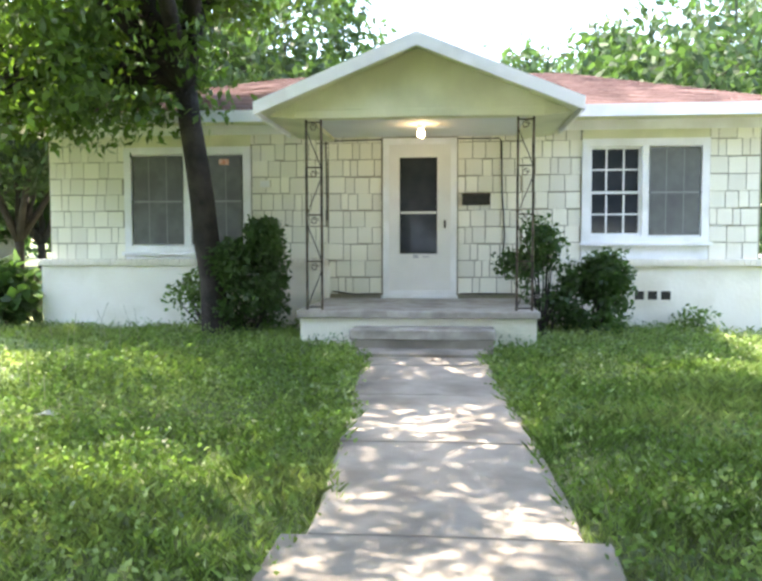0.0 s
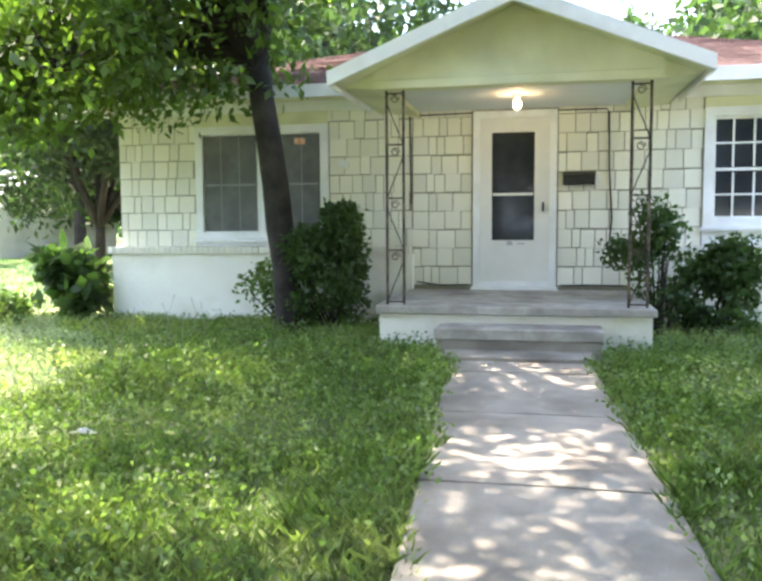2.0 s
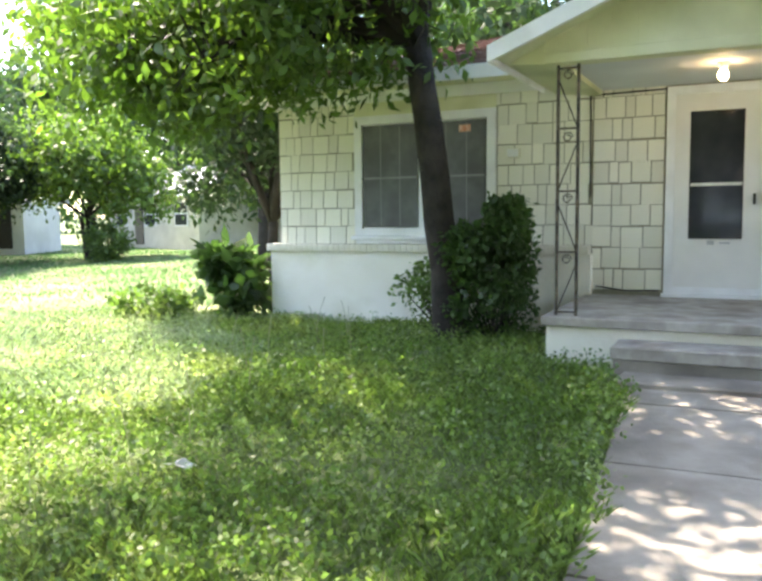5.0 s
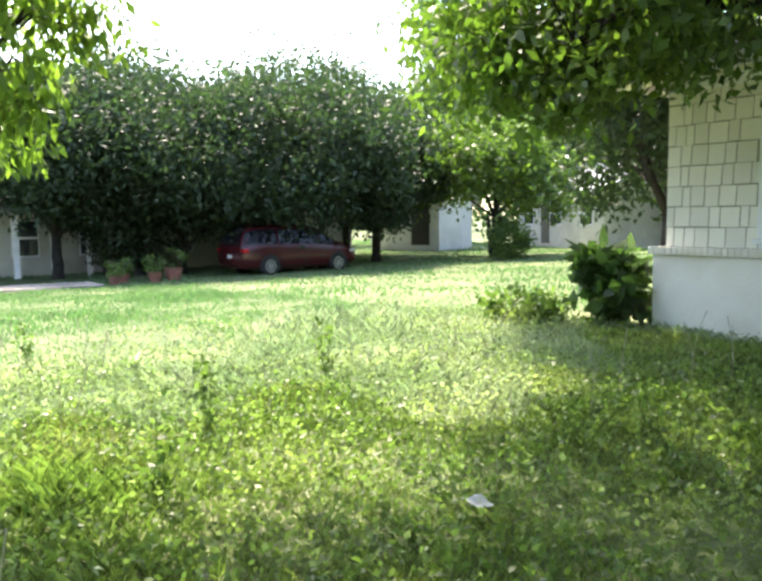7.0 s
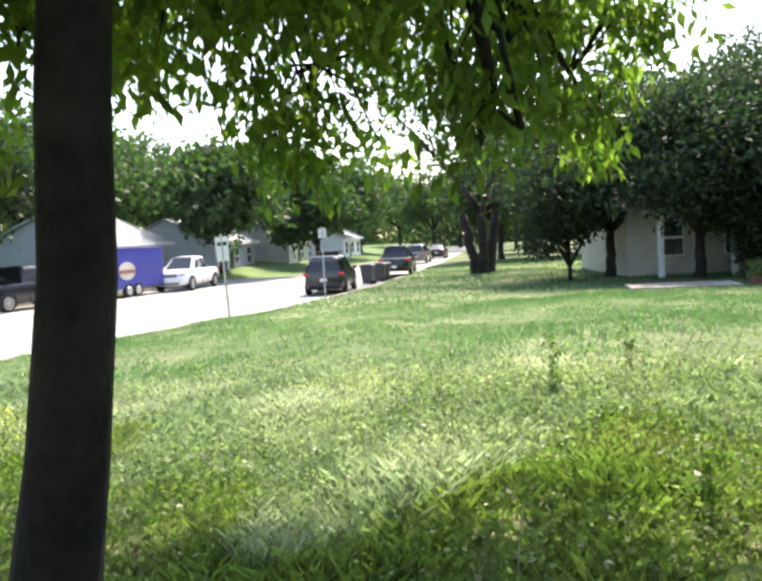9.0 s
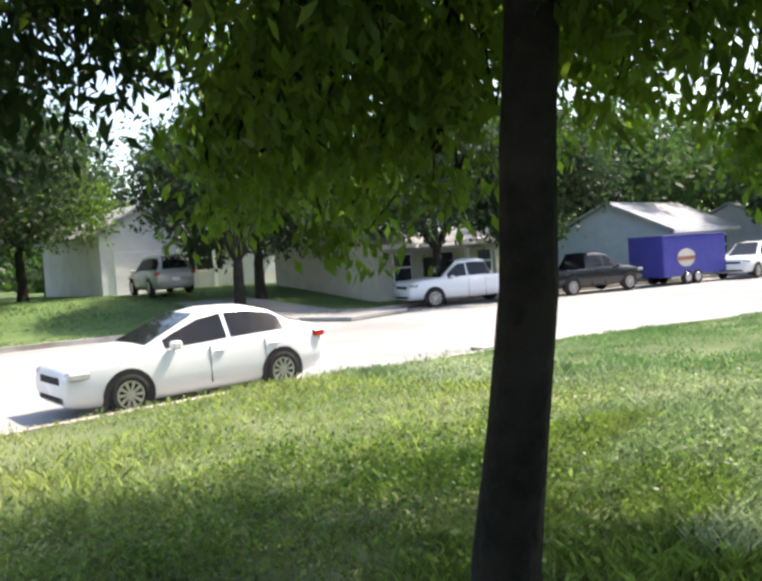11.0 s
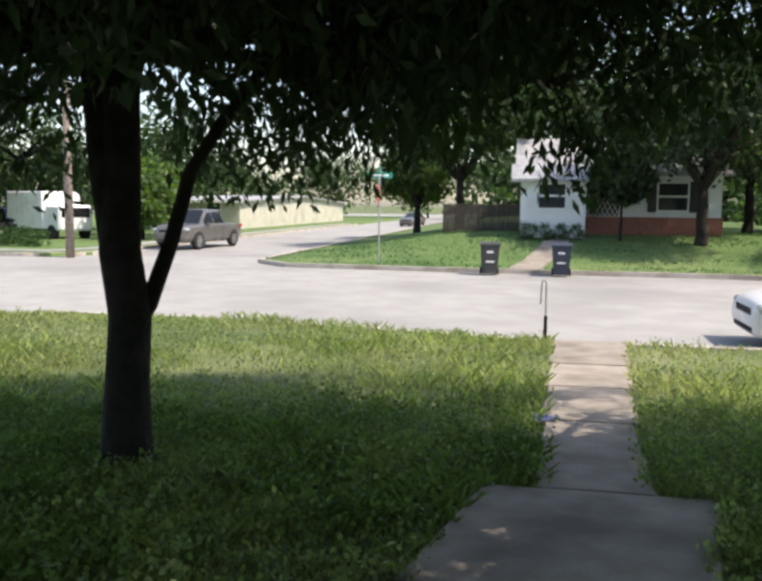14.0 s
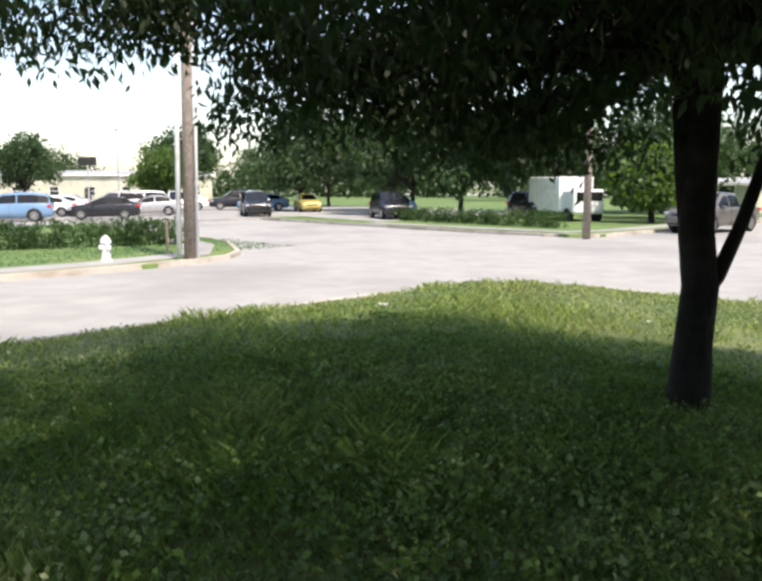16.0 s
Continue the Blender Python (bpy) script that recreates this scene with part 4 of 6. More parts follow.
for k, (x, y, h, r, m) in enumerate(((24, -52, 5.0, 2.6, LEAF), (21.5, -47, 3.6, 2.0, LEAF), (33, -44, 7.5, 3.6, LEAFFAR), (40, -47, 9, 4.5, LEAFFAR), (47, -52, 9, 4.6, LEAFFAR), (53, -47, 8, 4.0, LEAFFAR), (62, -58, 10, 5, LEAFFAR), (28, -62, 10, 5, LEAFFAR), (80, -52, 9, 4.4, LEAFFAR), (74, -46, 6, 3.0, LEAF), (95, -40, 8, 4, LEAFFAR), (110, -30, 7, 5, LEAFFAR), (125, -15, 8, 6, LEAFFAR), (19, -3, 8.5, 3.6, LEAFFAR), (36, -58, 9, 5, LEAFFAR), (4, -128, 11, 7, LEAFFAR), (16, -140, 12, 8, LEAFFAR), (30, -132, 11, 7, LEAFFAR), (45, -120, 11, 7, LEAFFAR), (70, -100, 10, 7, LEAFFAR), (100, -80, 9, 7, LEAFFAR), (140, -60, 9, 8, LEAFFAR), (150, -30, 9, 8, LEAFFAR), (150, 0, 9, 8, LEAFFAR))):
    far_tree(x, y, float(east_z(x, y)), h, r, 95 + k, "green tree by the parking lot", m, 0.2, 90, 34, 0.2, 0.4)


far_tree(-26.2, 8.0, zy(-26.2, 8.0), 7.0, 3.8, 141, "dense dark evergreen tree by the neighbouring house", LEAFDARK, 0.26, 160, 52, 0.16, 0.20)
far_tree(-28.4, 3.2, zy(-28.4, 3.2), 5.5, 2.6, 142, "low dark evergreen by the porch", LEAFDARK, 0.06, 150, 46, 0.12, 0.17)
far_tree(-29.6, 0.6, zy(-29.6, 0.6), 4.6, 2.0, 143, "low dark evergreen by the porch", LEAFDARK, 0.06, 120, 46, 0.10, 0.16)
far_tree(-31.0, -5.6, zy(-31.0, -5.6), 4.4, 1.8, 144, "low dark evergreen by the porch", LEAFDARK, 0.08, 110, 40, 0.10, 0.16)


def treeline(ax, ay, bx, by, h, seed, n=420):
    """A far belt of trees seen as one mass of foliage."""
    rng = np.random.default_rng(seed)
    q = rng.random(n)
    top = h * (0.62 + 0.38 * np.abs(np.sin(q * 23 + seed) * np.sin(q * 9.7)))
    z = rng.random(n) ** 0.8 * top
    c = np.stack([ax + (bx - ax) * q + rng.normal(0, 2.5, n), ay + (by - ay) * q + rng.normal(0, 2.5, n), -1.6 + z], 1)
    v, f = leaf_cloud(c, np.full(n, 2.2), 34, 0.85, rng, 0.1, 0.7)
    tagged(new("far_trees", soup("far_trees", v, f, LEAFFAR)), "distant belt of green trees", "trees", kind="stuff")


treeline(-175, -75, -175, 60, 13, 301, 520)
treeline(-158, -62, -158, 25, 10, 308, 460)
treeline(-110, 62, 45, 66, 13, 302, 560)
treeline(-110, -62, -18, -68, 12, 303, 420)
treeline(-25, -84, 4, -100, 12, 304, 220)
treeline(36, -150, 150, -95, 9, 305, 420)
treeline(165, -95, 165, 60, 8, 306, 420)
treeline(30, 40, 160, 60, 10, 307, 320)


def shrub(name, x, y, z, blobs, seed, label, material=None, clusters=70, per=45, leaf=0.07, cluster_r=0.16, stem=0.012, stem_mat=None):
    rng = np.random.default_rng(seed)
    t = empty(name, pose(x, y, z), label, "shrub")
    bm = bmesh.new()
    cs = np.concatenate([in_ellipsoid(rng, max(5, clusters // len(blobs)), c, r, 0.5) for c, r in blobs])
    for c in cs[:26]:
        tube(bm, [(rng.normal(0, 0.05), rng.normal(0, 0.05), -0.08), (c[0] * 0.5, c[1] * 0.5, c[2] * 0.45), tuple(c)], [stem, stem * 0.75, stem * 0.25], 4, False)
    part("branchwork", bm, stem_mat or BARK, t)
    v, f = leaf_cloud(cs, np.full(len(cs), cluster_r), per, leaf, rng, 0.1, 0.6)
    ob = new("foliage", soup("foliage", v, f, material or BUSH))
    ob.parent = t
    return t


shrub("bush", -2.05, -0.95, 0.0, [((-0.05, 0, 0.5), (0.42, 0.38, 0.46)), ((0.0, 0, 0.88), (0.34, 0.32, 0.34)), ((0.12, 0, 1.25), (0.14, 0.14, 0.18)), ((-0.3, 0, 1.0), (0.16, 0.16, 0.2))], 201, "dense dark green round bush against the base wall", BUSH, 150, 60)
shrub("bush", -2.75, -0.55, 0.0, [((-0.1, 0, 0.45), (0.38, 0.28, 0.42))], 202, "pale leafy weeds at the tree foot", WEED, 40, 26)
shrub("bush", 2.12, -0.75, 0.0, [((0, 0, 0.42), (0.48, 0.36, 0.40)), ((0.2, 0, 0.78), (0.24, 0.26, 0.24))], 203, "dark green bush beside the porch", BUSH, 120, 50)
shrub("bush", 1.55, -1.05, 0.0, [((0, 0, 0.75), (0.32, 0.3, 0.5)), ((-0.05, 0, 1.25), (0.2, 0.2, 0.25)), ((-0.3, 0, 0.95), (0.2, 0.12, 0.1))], 204, "straggly shrub leaning on the porch column", BUSH, 70, 30)
shrub("bush", 3.55, -0.35, 0.0, [((0, 0, 0.16), (0.22, 0.15, 0.14))], 205, "small weed clump at the brick base", WEED, 14, 18)
shrub("bush", -5.85, -0.1, zy(-5.85, -0.1), [((0, 0, 0.45), (0.45, 0.4, 0.38)), ((-0.3, 0.1, 0.7), (0.35, 0.3, 0.2))], 206, "broad-leaved shrub at the house corner", BUSH, 46, 13, 0.24)
shrub("bush", -6.6, -0.9, zy(-6.6, -0.9), [((0, 0, 0.2), (0.6, 0.4, 0.2))], 207, "low broad weeds by the corner", WEED, 30, 24, 0.1)
shrub("bush", -22.6, 14.6, zy(-22.6, 14.6), [((0, 0, 0.7), (0.9, 0.8, 0.8))], 208, "bright green rounded shrub", LEAF, 60, 40, 0.14, 0.3)

# ---- vehicles ----
KINDS = {
    # length, width, wheel radius, axle positions, stations of (x, bottom, shoulder, top, roof half width share), glass span
    "sedan": dict(L=4.48, W=1.76, r=0.315, ax=(1.36, -1.29), st=[(2.24, .30, .62, .66, .74), (2.17, .22, .70, .76, .82), (1.9, .18, .78, .85, .85), (1.3, .17, .86, .94, .85), (.98, .17, .90, .99, .82), (.6, .17, .90, 1.16, .74), (.1, .17, .90, 1.38, .64), (-.35, .17, .92, 1.455, .62), (-.85, .17, .94, 1.44, .62), (-1.25, .17, .96, 1.34, .64), (-1.6, .18, .98, 1.14, .70), (-1.82, .20, .98, 1.05, .78), (-2.1, .24, .95, 1.02, .80), (-2.22, .34, .82, .90, .80)], cabin=(4, 11)),
    "suv": dict(L=4.6, W=1.85, r=0.36, ax=(1.38, -1.34), st=[(2.3, .38, .68, .74, .75), (2.22, .28, .82, .90, .82), (1.8, .25, .94, 1.02, .84), (1.15, .24, 1.0, 1.08, .84), (.7, .24, 1.02, 1.40, .74), (.35, .24, 1.03, 1.66, .68), (-.4, .24, 1.04, 1.72, .68), (-1.3, .24, 1.05, 1.71, .68), (-1.95, .25, 1.06, 1.64, .68), (-2.15, .28, 1.06, 1.45, .74), (-2.26, .32, 1.02, 1.10, .82), (-2.3, .40, .70, .80, .82)], cabin=(3, 10)),
    "van": dict(L=5.0, W=1.92, r=0.34, ax=(1.55, -1.45), st=[(2.5, .34, .62, .70, .75), (2.38, .26, .80, .88, .82), (1.95, .22, .92, 1.02, .84), (1.5, .22, .98, 1.16, .80), (.95, .22, 1.0, 1.55, .70), (.5, .22, 1.02, 1.70, .68), (-.5, .22, 1.03, 1.76, .68), (-1.6, .22, 1.04, 1.74, .68), (-2.2, .23, 1.05, 1.66, .70), (-2.4, .27, 1.04, 1.35, .76), (-2.48, .34, .98, 1.05, .82), (-2.5, .42, .70, .80, .82)], cabin=(2, 10)),
    "pickup": dict(L=5.8, W=1.98, r=0.40, ax=(1.85, -1.75), st=[(2.9, .45, .80, .88, .80), (2.82, .36, .98, 1.06, .86), (2.3, .34, 1.08, 1.16, .88), (1.45, .33, 1.12, 1.20, .86), (1.0, .33, 1.14, 1.55, .74), (.65, .33, 1.15, 1.84, .68), (-.1, .33, 1.16, 1.90, .68), (-.62, .33, 1.16, 1.86, .70), (-.8, .33, 1.16, 1.50, .76), (-.88, .33, 1.16, 1.18, .92), (-2.0, .36, 1.16, 1.17, .94), (-2.8, .42, 1.15, 1.16, .94), (-2.9, .52, 1.02, 1.05, .92)], cabin=(3, 9)),
}


def section(k, s, W):
    x, zb, zs, zt, wr = s
    taper = 1 - 0.16 * max(0, abs(x) / (k["L"] / 2) - 0.72) / 0.28
    w = W / 2 * taper
    half = [(0.0, zb), (w * 0.80, zb), (w * 0.97, zb + 0.10), (w, zb + (zs - zb) * 0.45), (w * 0.985, zs - 0.06), (w * 0.955, zs), (w * wr + 0.02, zs + (zt - zs) * 0.90), (w * wr * 0.93, zs + (zt - zs) * 0.985), (w * wr * 0.5, zt + 0.012), (0.0, zt + 0.02)]
    return [(x, y, z) for y, z in half]


def car(kind, m, paint, label, group="parked cars", glass=True, rack=False):
    k = KINDS[kind]
    name = {"sedan": "sedan", "suv": "suv", "van": "minivan", "pickup": "pickup_truck"}[kind]
    t = empty(name, m, label, "car" if kind != "pickup" else "truck", group)
    W, st = k["W"], k["st"]
    fine = []
    for a, b in zip(st, st[1:]):
        for q in (0, 0.5):
            fine.append(tuple(u + (v - u) * q for u, v in zip(a, b)))
    fine.append(st[-1])
    rings = [section(k, s, W) for s in fine]
    bm = bmesh.new()
    for sgn in (1, -1):
        vs = [[bm.verts.new((p[0], p[1] * sgn, p[2])) for p in r] for r in rings]
        for a, b in zip(vs, vs[1:]):
            for j in range(9):
                bm.faces.new((a[j], b[j], b[j + 1], a[j + 1]) if sgn > 0 else (a[j + 1], b[j + 1], b[j], a[j]))
    for r in (rings[0], rings[-1]):
        loop = [bm.verts.new(p) for p in r] + [bm.verts.new((p[0], -p[1], p[2])) for p in r[-2:0:-1]]
        bm.faces.new(loop)
    bmesh.ops.remove_doubles(bm, verts=list(bm.verts), dist=0.0005)
    bmesh.ops.recalc_face_normals(bm, faces=list(bm.faces))
    body = part("body", bm, paint, t, "", True)
    # side glass, windscreen and rear window, laid just outside the skin
    c0, c1 = 2 * k["cabin"][0], 2 * k["cabin"][1]
    zt_max = max(s[3] for s in fine)

    def lerp_side(s, q):
        x, zb, zs, zt, wr = s
        w = section(k, s, W)[3][1]
        ya, za = w * 0.955, zs
        yb, zb2 = w * wr + 0.02, zs + (zt - zs) * 0.90
        return (x, ya + (yb - ya) * q + 0.006, za + (zb2 - za) * q)
    cols = [s for s in fine[c0 + 1:c1] if s[3] - s[2] > 0.16]
    if glass and cols:
        mid = len(cols) // 2 + (1 if kind == "sedan" else 0)
        groups = [cols[:mid], cols[mid - 1:]] if kind != "van" else [cols[:4], cols[3:8], cols[7:]]
        for sgn in (1, -1):
            for g in groups:
                if len(g) < 2:
                    continue
                bm = bmesh.new()
                top, bot = [], []
                for i, s in enumerate(g):
                    sx = 0.035 if i == 0 else (-0.035 if i == len(g) - 1 else 0)
                    lo, hi = lerp_side(s, 0.10), lerp_side(s, 0.92)
                    bot.append(bm.verts.new((lo[0] - sx, lo[1] * sgn, lo[2])))
                    top.append(bm.verts.new((hi[0] - sx, hi[1] * sgn, hi[2])))
                for i in range(len(g) - 1):
                    bm.faces.new((bot[i], bot[i + 1], top[i + 1], top[i]))
                bmesh.ops.solidify(bm, geom=list(bm.faces), thickness=0.004)
                part("window", bm, CARGLASS, t)
        for front in (True, False):
            run = []
            seq = fine[c0:c1 + 1] if front else fine[c0:c1 + 1][::-1]
            zt0 = zt_max - 0.10
            for s in seq:
                run.append(s)
                if s[3] > zt0:
                    break
            bm = bmesh.new()
            rows = []
            for i, s in enumerate(run):
                w = section(k, s, W)[3][1] * s[4] * 0.86
                dx = 0.012 if front else -0.012
                rows.append([bm.verts.new((s[0] + dx, w * u, s[3] + 0.026 - 0.006 * u * u)) for u in (-1, -0.5, 0, 0.5, 1)])
            for a, b in zip(rows[0:], rows[1:]):
                for j in range(4):
                    bm.faces.new((a[j], a[j + 1], b[j + 1], b[j]))
            bmesh.ops.recalc_face_normals(bm, faces=list(bm.faces))
            if len(rows) > 1:
                bmesh.ops.solidify(bm, geom=list(bm.faces), thickness=0.004)
                part("windscreen" if front else "rear_window", bm, CARGLASS, t)
            else:
                bm.free()
    # wheels
    R = k["r"]
    for ax in k["ax"]:
        for sgn in (1, -1):
            y = sgn * (W / 2 - 0.10)
            bm = bmesh.new()
            arch = [(ax + math.cos(a) * (R + 0.075), max(R + math.sin(a) * (R + 0.075), 0.17)) for a in np.linspace(-0.35, math.pi + 0.35, 18)]
            prism(bm, arch, "y", sgn * (W / 2 - 0.2), sgn * (W / 2 + 0.004))
            part("wheel_arch", bm, TYRE, t)
            wheel = empty("wheel", None)
            wheel.parent = t
            wheel.matrix_basis = pose(ax, y, R)
            bm = bmesh.new()
            prof = [(R * 0.62, 0.09), (R * 0.70, 0.118), (R * 0.93, 0.115), (R, 0.085), (R, -0.085), (R * 0.93, -0.1), (R * 0.6, -0.1)]
            ringv = [[bm.verts.new((math.cos(a) * r, o * sgn, math.sin(a) * r)) for r, o in prof] for a in np.linspace(0, 2 * math.pi, 25)[:-1]]
            for i in range(24):
                for j in range(6):
                    bm.faces.new((ringv[i][j], ringv[i][j + 1], ringv[(i + 1) % 24][j + 1], ringv[(i + 1) % 24][j]))
            bmesh.ops.recalc_face_normals(bm, faces=list(bm.faces))
            part("tyre", bm, TYRE, wheel, "", True)
            bm = bmesh.new()
            tube(bm, [(0, 0.03 * sgn, 0), (0, 0.098 * sgn, 0)], [R * 0.64, R * 0.60], 24)
            part("hub", bm, TYRE, wheel)
            bm = bmesh.new()
            for s5 in range(10):
                a = s5 * math.pi / 5
                d, n = Vector((math.cos(a), 0, math.sin(a))), Vector((-math.sin(a), 0, math.cos(a)))
                q = [d * (R * 0.12) - n * R * 0.045, d * (R * 0.12) + n * R * 0.045, d * (R * 0.63) + n * R * 0.075, d * (R * 0.63) - n * R * 0.075]
                lo = [bm.verts.new(p + Vector((0, 0.09 * sgn, 0))) for p in q]
                hi = [bm.verts.new(p + Vector((0, 0.118 * sgn, 0))) for p in q]
                bm.faces.new(hi)
                for i in range(4):
                    bm.faces.new((lo[i], lo[(i + 1) % 4], hi[(i + 1) % 4], hi[i]))
            tube(bm, [(0, 0.085 * sgn, 0), (0, 0.124 * sgn, 0)], [R * 0.17, R * 0.14], 12)
            ro = [[bm.verts.new((math.cos(a) * r * R, o * sgn, math.sin(a) * r * R)) for r, o in ((0.58, 0.118), (0.66, 0.12), (0.67, 0.09))] for a in np.linspace(0, 2 * math.pi, 25)[:-1]]
            for i in range(24):
                for j in range(2):
                    bm.faces.new((ro[i][j], ro[i][j + 1], ro[(i + 1) % 24][j + 1], ro[(i + 1) % 24][j]))
            bmesh.ops.recalc_face_normals(bm, faces=list(bm.faces))
            part("rim", bm, RIM, wheel)
    # lamps, mirrors, handles, plate
    L2 = k["L"] / 2
    zf, zr = st[1][2], st[-2][2]
    for sgn in (1, -1):
        bm = boxed(L2 - 0.36, L2 - 0.03, min(sgn * W * 0.33, sgn * W * 0.462), max(sgn * W * 0.33, sgn * W * 0.462), zf - 0.09, zf + 0.035, 0.03)
        part("headlight", bm, LAMP, t)
        bm = boxed(-L2 + 0.01, -L2 + 0.24, min(sgn * W * 0.34, sgn * W * 0.472), max(sgn * W * 0.34, sgn * W * 0.472), zr - 0.16, zr - 0.02, 0.03)
        part("taillight", bm, TAIL, t)
        xm = fine[c0 + 1][0] - 0.18
        zs = fine[c0 + 2][2]
        bm = boxed(xm - 0.07, xm + 0.09, min(sgn * W * 0.485, sgn * W * 0.585), max(sgn * W * 0.485, sgn * W * 0.585), zs - 0.0, zs + 0.13, 0.03)
        part("mirror", bm, paint, t)
        for hx in ((0.0, -1.0) if kind != "pickup" else (0.25, -0.55)):
            part("door_handle", boxed(hx - 0.24, hx - 0.06, min(sgn * (W / 2 - 0.01), sgn * (W / 2 + 0.02)), max(sgn * (W / 2 - 0.01), sgn * (W / 2 + 0.02)), zs - 0.13, zs - 0.10, 0.006), paint, t)
            part("door_seam", boxed(hx + 0.02 - 0.004, hx + 0.02 + 0.004, min(sgn * (W / 2 - 0.03), sgn * (W / 2 + 0.0015)), max(sgn * (W / 2 - 0.03), sgn * (W / 2 + 0.0015)), 0.30, zs - 0.03), TYRE, t)
    part("grille", boxed(L2 - 0.10, L2 + 0.008, -W * 0.26, W * 0.26, zf - 0.16, zf - 0.04, 0.01), TYRE, t)
    part("lower_grille", boxed(L2 - 0.12, L2 + 0.004, -W * 0.32, W * 0.32, st[0][1] - 0.02, st[0][1] + 0.07, 0.01), TYRE, t)
    part("number_plate", boxed(-L2 - 0.012, -L2 + 0.02, -0.15, 0.15, 0.62, 0.75), PAPER, t)
    if rack:
        part("roof_rack", boxed(-1.0, 0.3, -0.5, 0.5, zt_max + 0.02, zt_max + 0.16, 0.03), TYRE, t)
    return t


def on_street(x, y, turn):
    return pose(x, y, float(street_z(x, y)), 0, 0, turn)


car("sedan", on_street(-5.33, -18.92, -1), CARWHITE, "white four-door sedan parked along the kerb")
car("suv", on_street(-34.6, -16.0, 185), CARBLACK, "black suv with a roof box parked at the kerb", rack=True)
car("pickup", on_street(-48.0, -15.0, 184), CARBLACK, "dark pickup truck parked at the kerb")
car("pickup", on_street(-42.6, -26.5, 2), CARWHITE, "white pickup truck parked across the street")
car("pickup", on_street(-23.7, -30.2, -18), CARWHITE, "white pickup truck with a black front bumper")
car("pickup", on_street(-30.6, -28.9, 170), CARBLACK, "black pickup truck towing the blue trailer")
car("van", pose(-25.4, 6.1, float(yard_z(-25.4, 6.1)) - 0.03, 0, 0, 96), CARRED, "dark red minivan in the neighbouring drive")
car("suv", pose(-14.6, -40.2, float(far_z(-14.6, -40.2)), 0, 0, -98), CARSILVER, "silver hatchback in front of the garage")
car("pickup", on_street(16.2, -42.7, 84), CARGREY, "grey pickup truck parked on the side street")
car("sedan", on_street(11.6, -88, 80), CARGREY, "grey sedan far down the side street")
car("suv", on_street(-70, -16.5, 180), CARGREY, "grey car far down the street")
car("sedan", on_street(-82, -16.0, 180), CARBLACK, "dark car far down the street")
_lot = [("suv", 50.8, -40.7, 150, CARWHITE), ("suv", 46.5, -37.6, 150, CARBLACK), ("sedan", 51.5, -46.5, 150, CARYELLOW), ("sedan", 57.0, -46.0, 60, CARBLUE), ("sedan", 49.2, -27.7, 60, CARBLACK),
        ("suv", 49.8, -22.2, 60, CARBLUE), ("sedan", 56.0, -26.5, 60, CARWHITE), ("sedan", 47.5, -17.5, 60, CARWHITE), ("suv", 62.4, -37.2, 60, CARWHITE), ("sedan", 66.8, -32.5, 60, CARSILVER),
        ("sedan", 62.7, -41.5, 60, CARWHITE), ("suv", 58.5, -33.0, 60, CARSILVER), ("sedan", 69.0, -26.0, 60, CARWHITE), ("sedan", 64, -20, 60, CARGREY), ("suv", 58, -15, 60, CARWHITE), ("sedan", 72, -40, 60, CARWHITE),
        ("suv", 36.5, -41.0, 150, CARBLACK), ("suv", 31.0, -49.0, 150, CARBLACK), ("sedan", 40.5, -46.0, 150, CARBLUE), ("sedan", 78, -33, 60, CARSILVER), ("suv", 60.5, -45.5, 60, CARBLACK), ("sedan", 53, -33, 60, CARSILVER), ("suv", 52.5, -19.5, 60, CARSILVER), ("sedan", 54.0, -23.6, 60, CARRED), ("sedan", 60.0, -29.2, 60, CARWHITE), ("suv", 56.0, -37.0, 150, CARWHITE), ("sedan", 65.5, -36.0, 60, CARBLUE)]
for kind, x, y, a, paint in _lot:
    ob = car(kind, pose(x, y, float(east_z(x, y)) + 0.03, 0, 0, a), paint, "%s parked in the open parking lot" % paint.name.replace("_", " ").replace(" paint", ""), "cars in the parking lot")
bm = bmesh.new()
prism(bm, [(34, -60), (34, -37.2), (44, -39.5), (44, 5), (110, 5), (110, -60)], "z", -1.1, float(east_z(40, -40)) + 0.03)
lot = finish(bm, "parking_lot", ROAD)
tagged(new("parking_lot", lot), "pale concrete parking lot", "parking lot", kind="structure")

# enclosed trailer
tr = empty("trailer", pose(-37.2, -27.9, float(street_z(-37.2, -27.9)), 0, 0, 174), "tall blue enclosed trailer with a faded emblem", "trailer")
part("trailer_box", boxed(-2.6, 2.6, -1.05, 1.05, 0.45, 2.45, 0.05), TRAILERBLUE, tr)
part("roof_cap", boxed(-2.62, 2.62, -1.07, 1.07, 2.452, 2.50, 0.015), TRAILERBLUE, tr)
for ax in (-0.75, 0.05):
    for s in (-1, 1):
        bm = bmesh.new()
        tube(bm, [(ax, s * 0.90, 0.36), (ax, s * 1.10, 0.36)], [0.36, 0.35], 20)
        w = part("wheel", bm, TYRE, tr)
        bm = bmesh.new()
        tube(bm, [(ax, s * 1.10, 0.36), (ax, s * 1.125, 0.36)], [0.22, 0.2], 16)
        part("rim", bm, RIM, w)
bm = bmesh.new()
tube(bm, [(-0.8, -1.054, 1.35), (-0.8, -1.066, 1.35)], [0.72, 0.72], 28)
for v in bm.verts:
    v.co.z = 1.35 + (v.co.z - 1.35) * 0.62
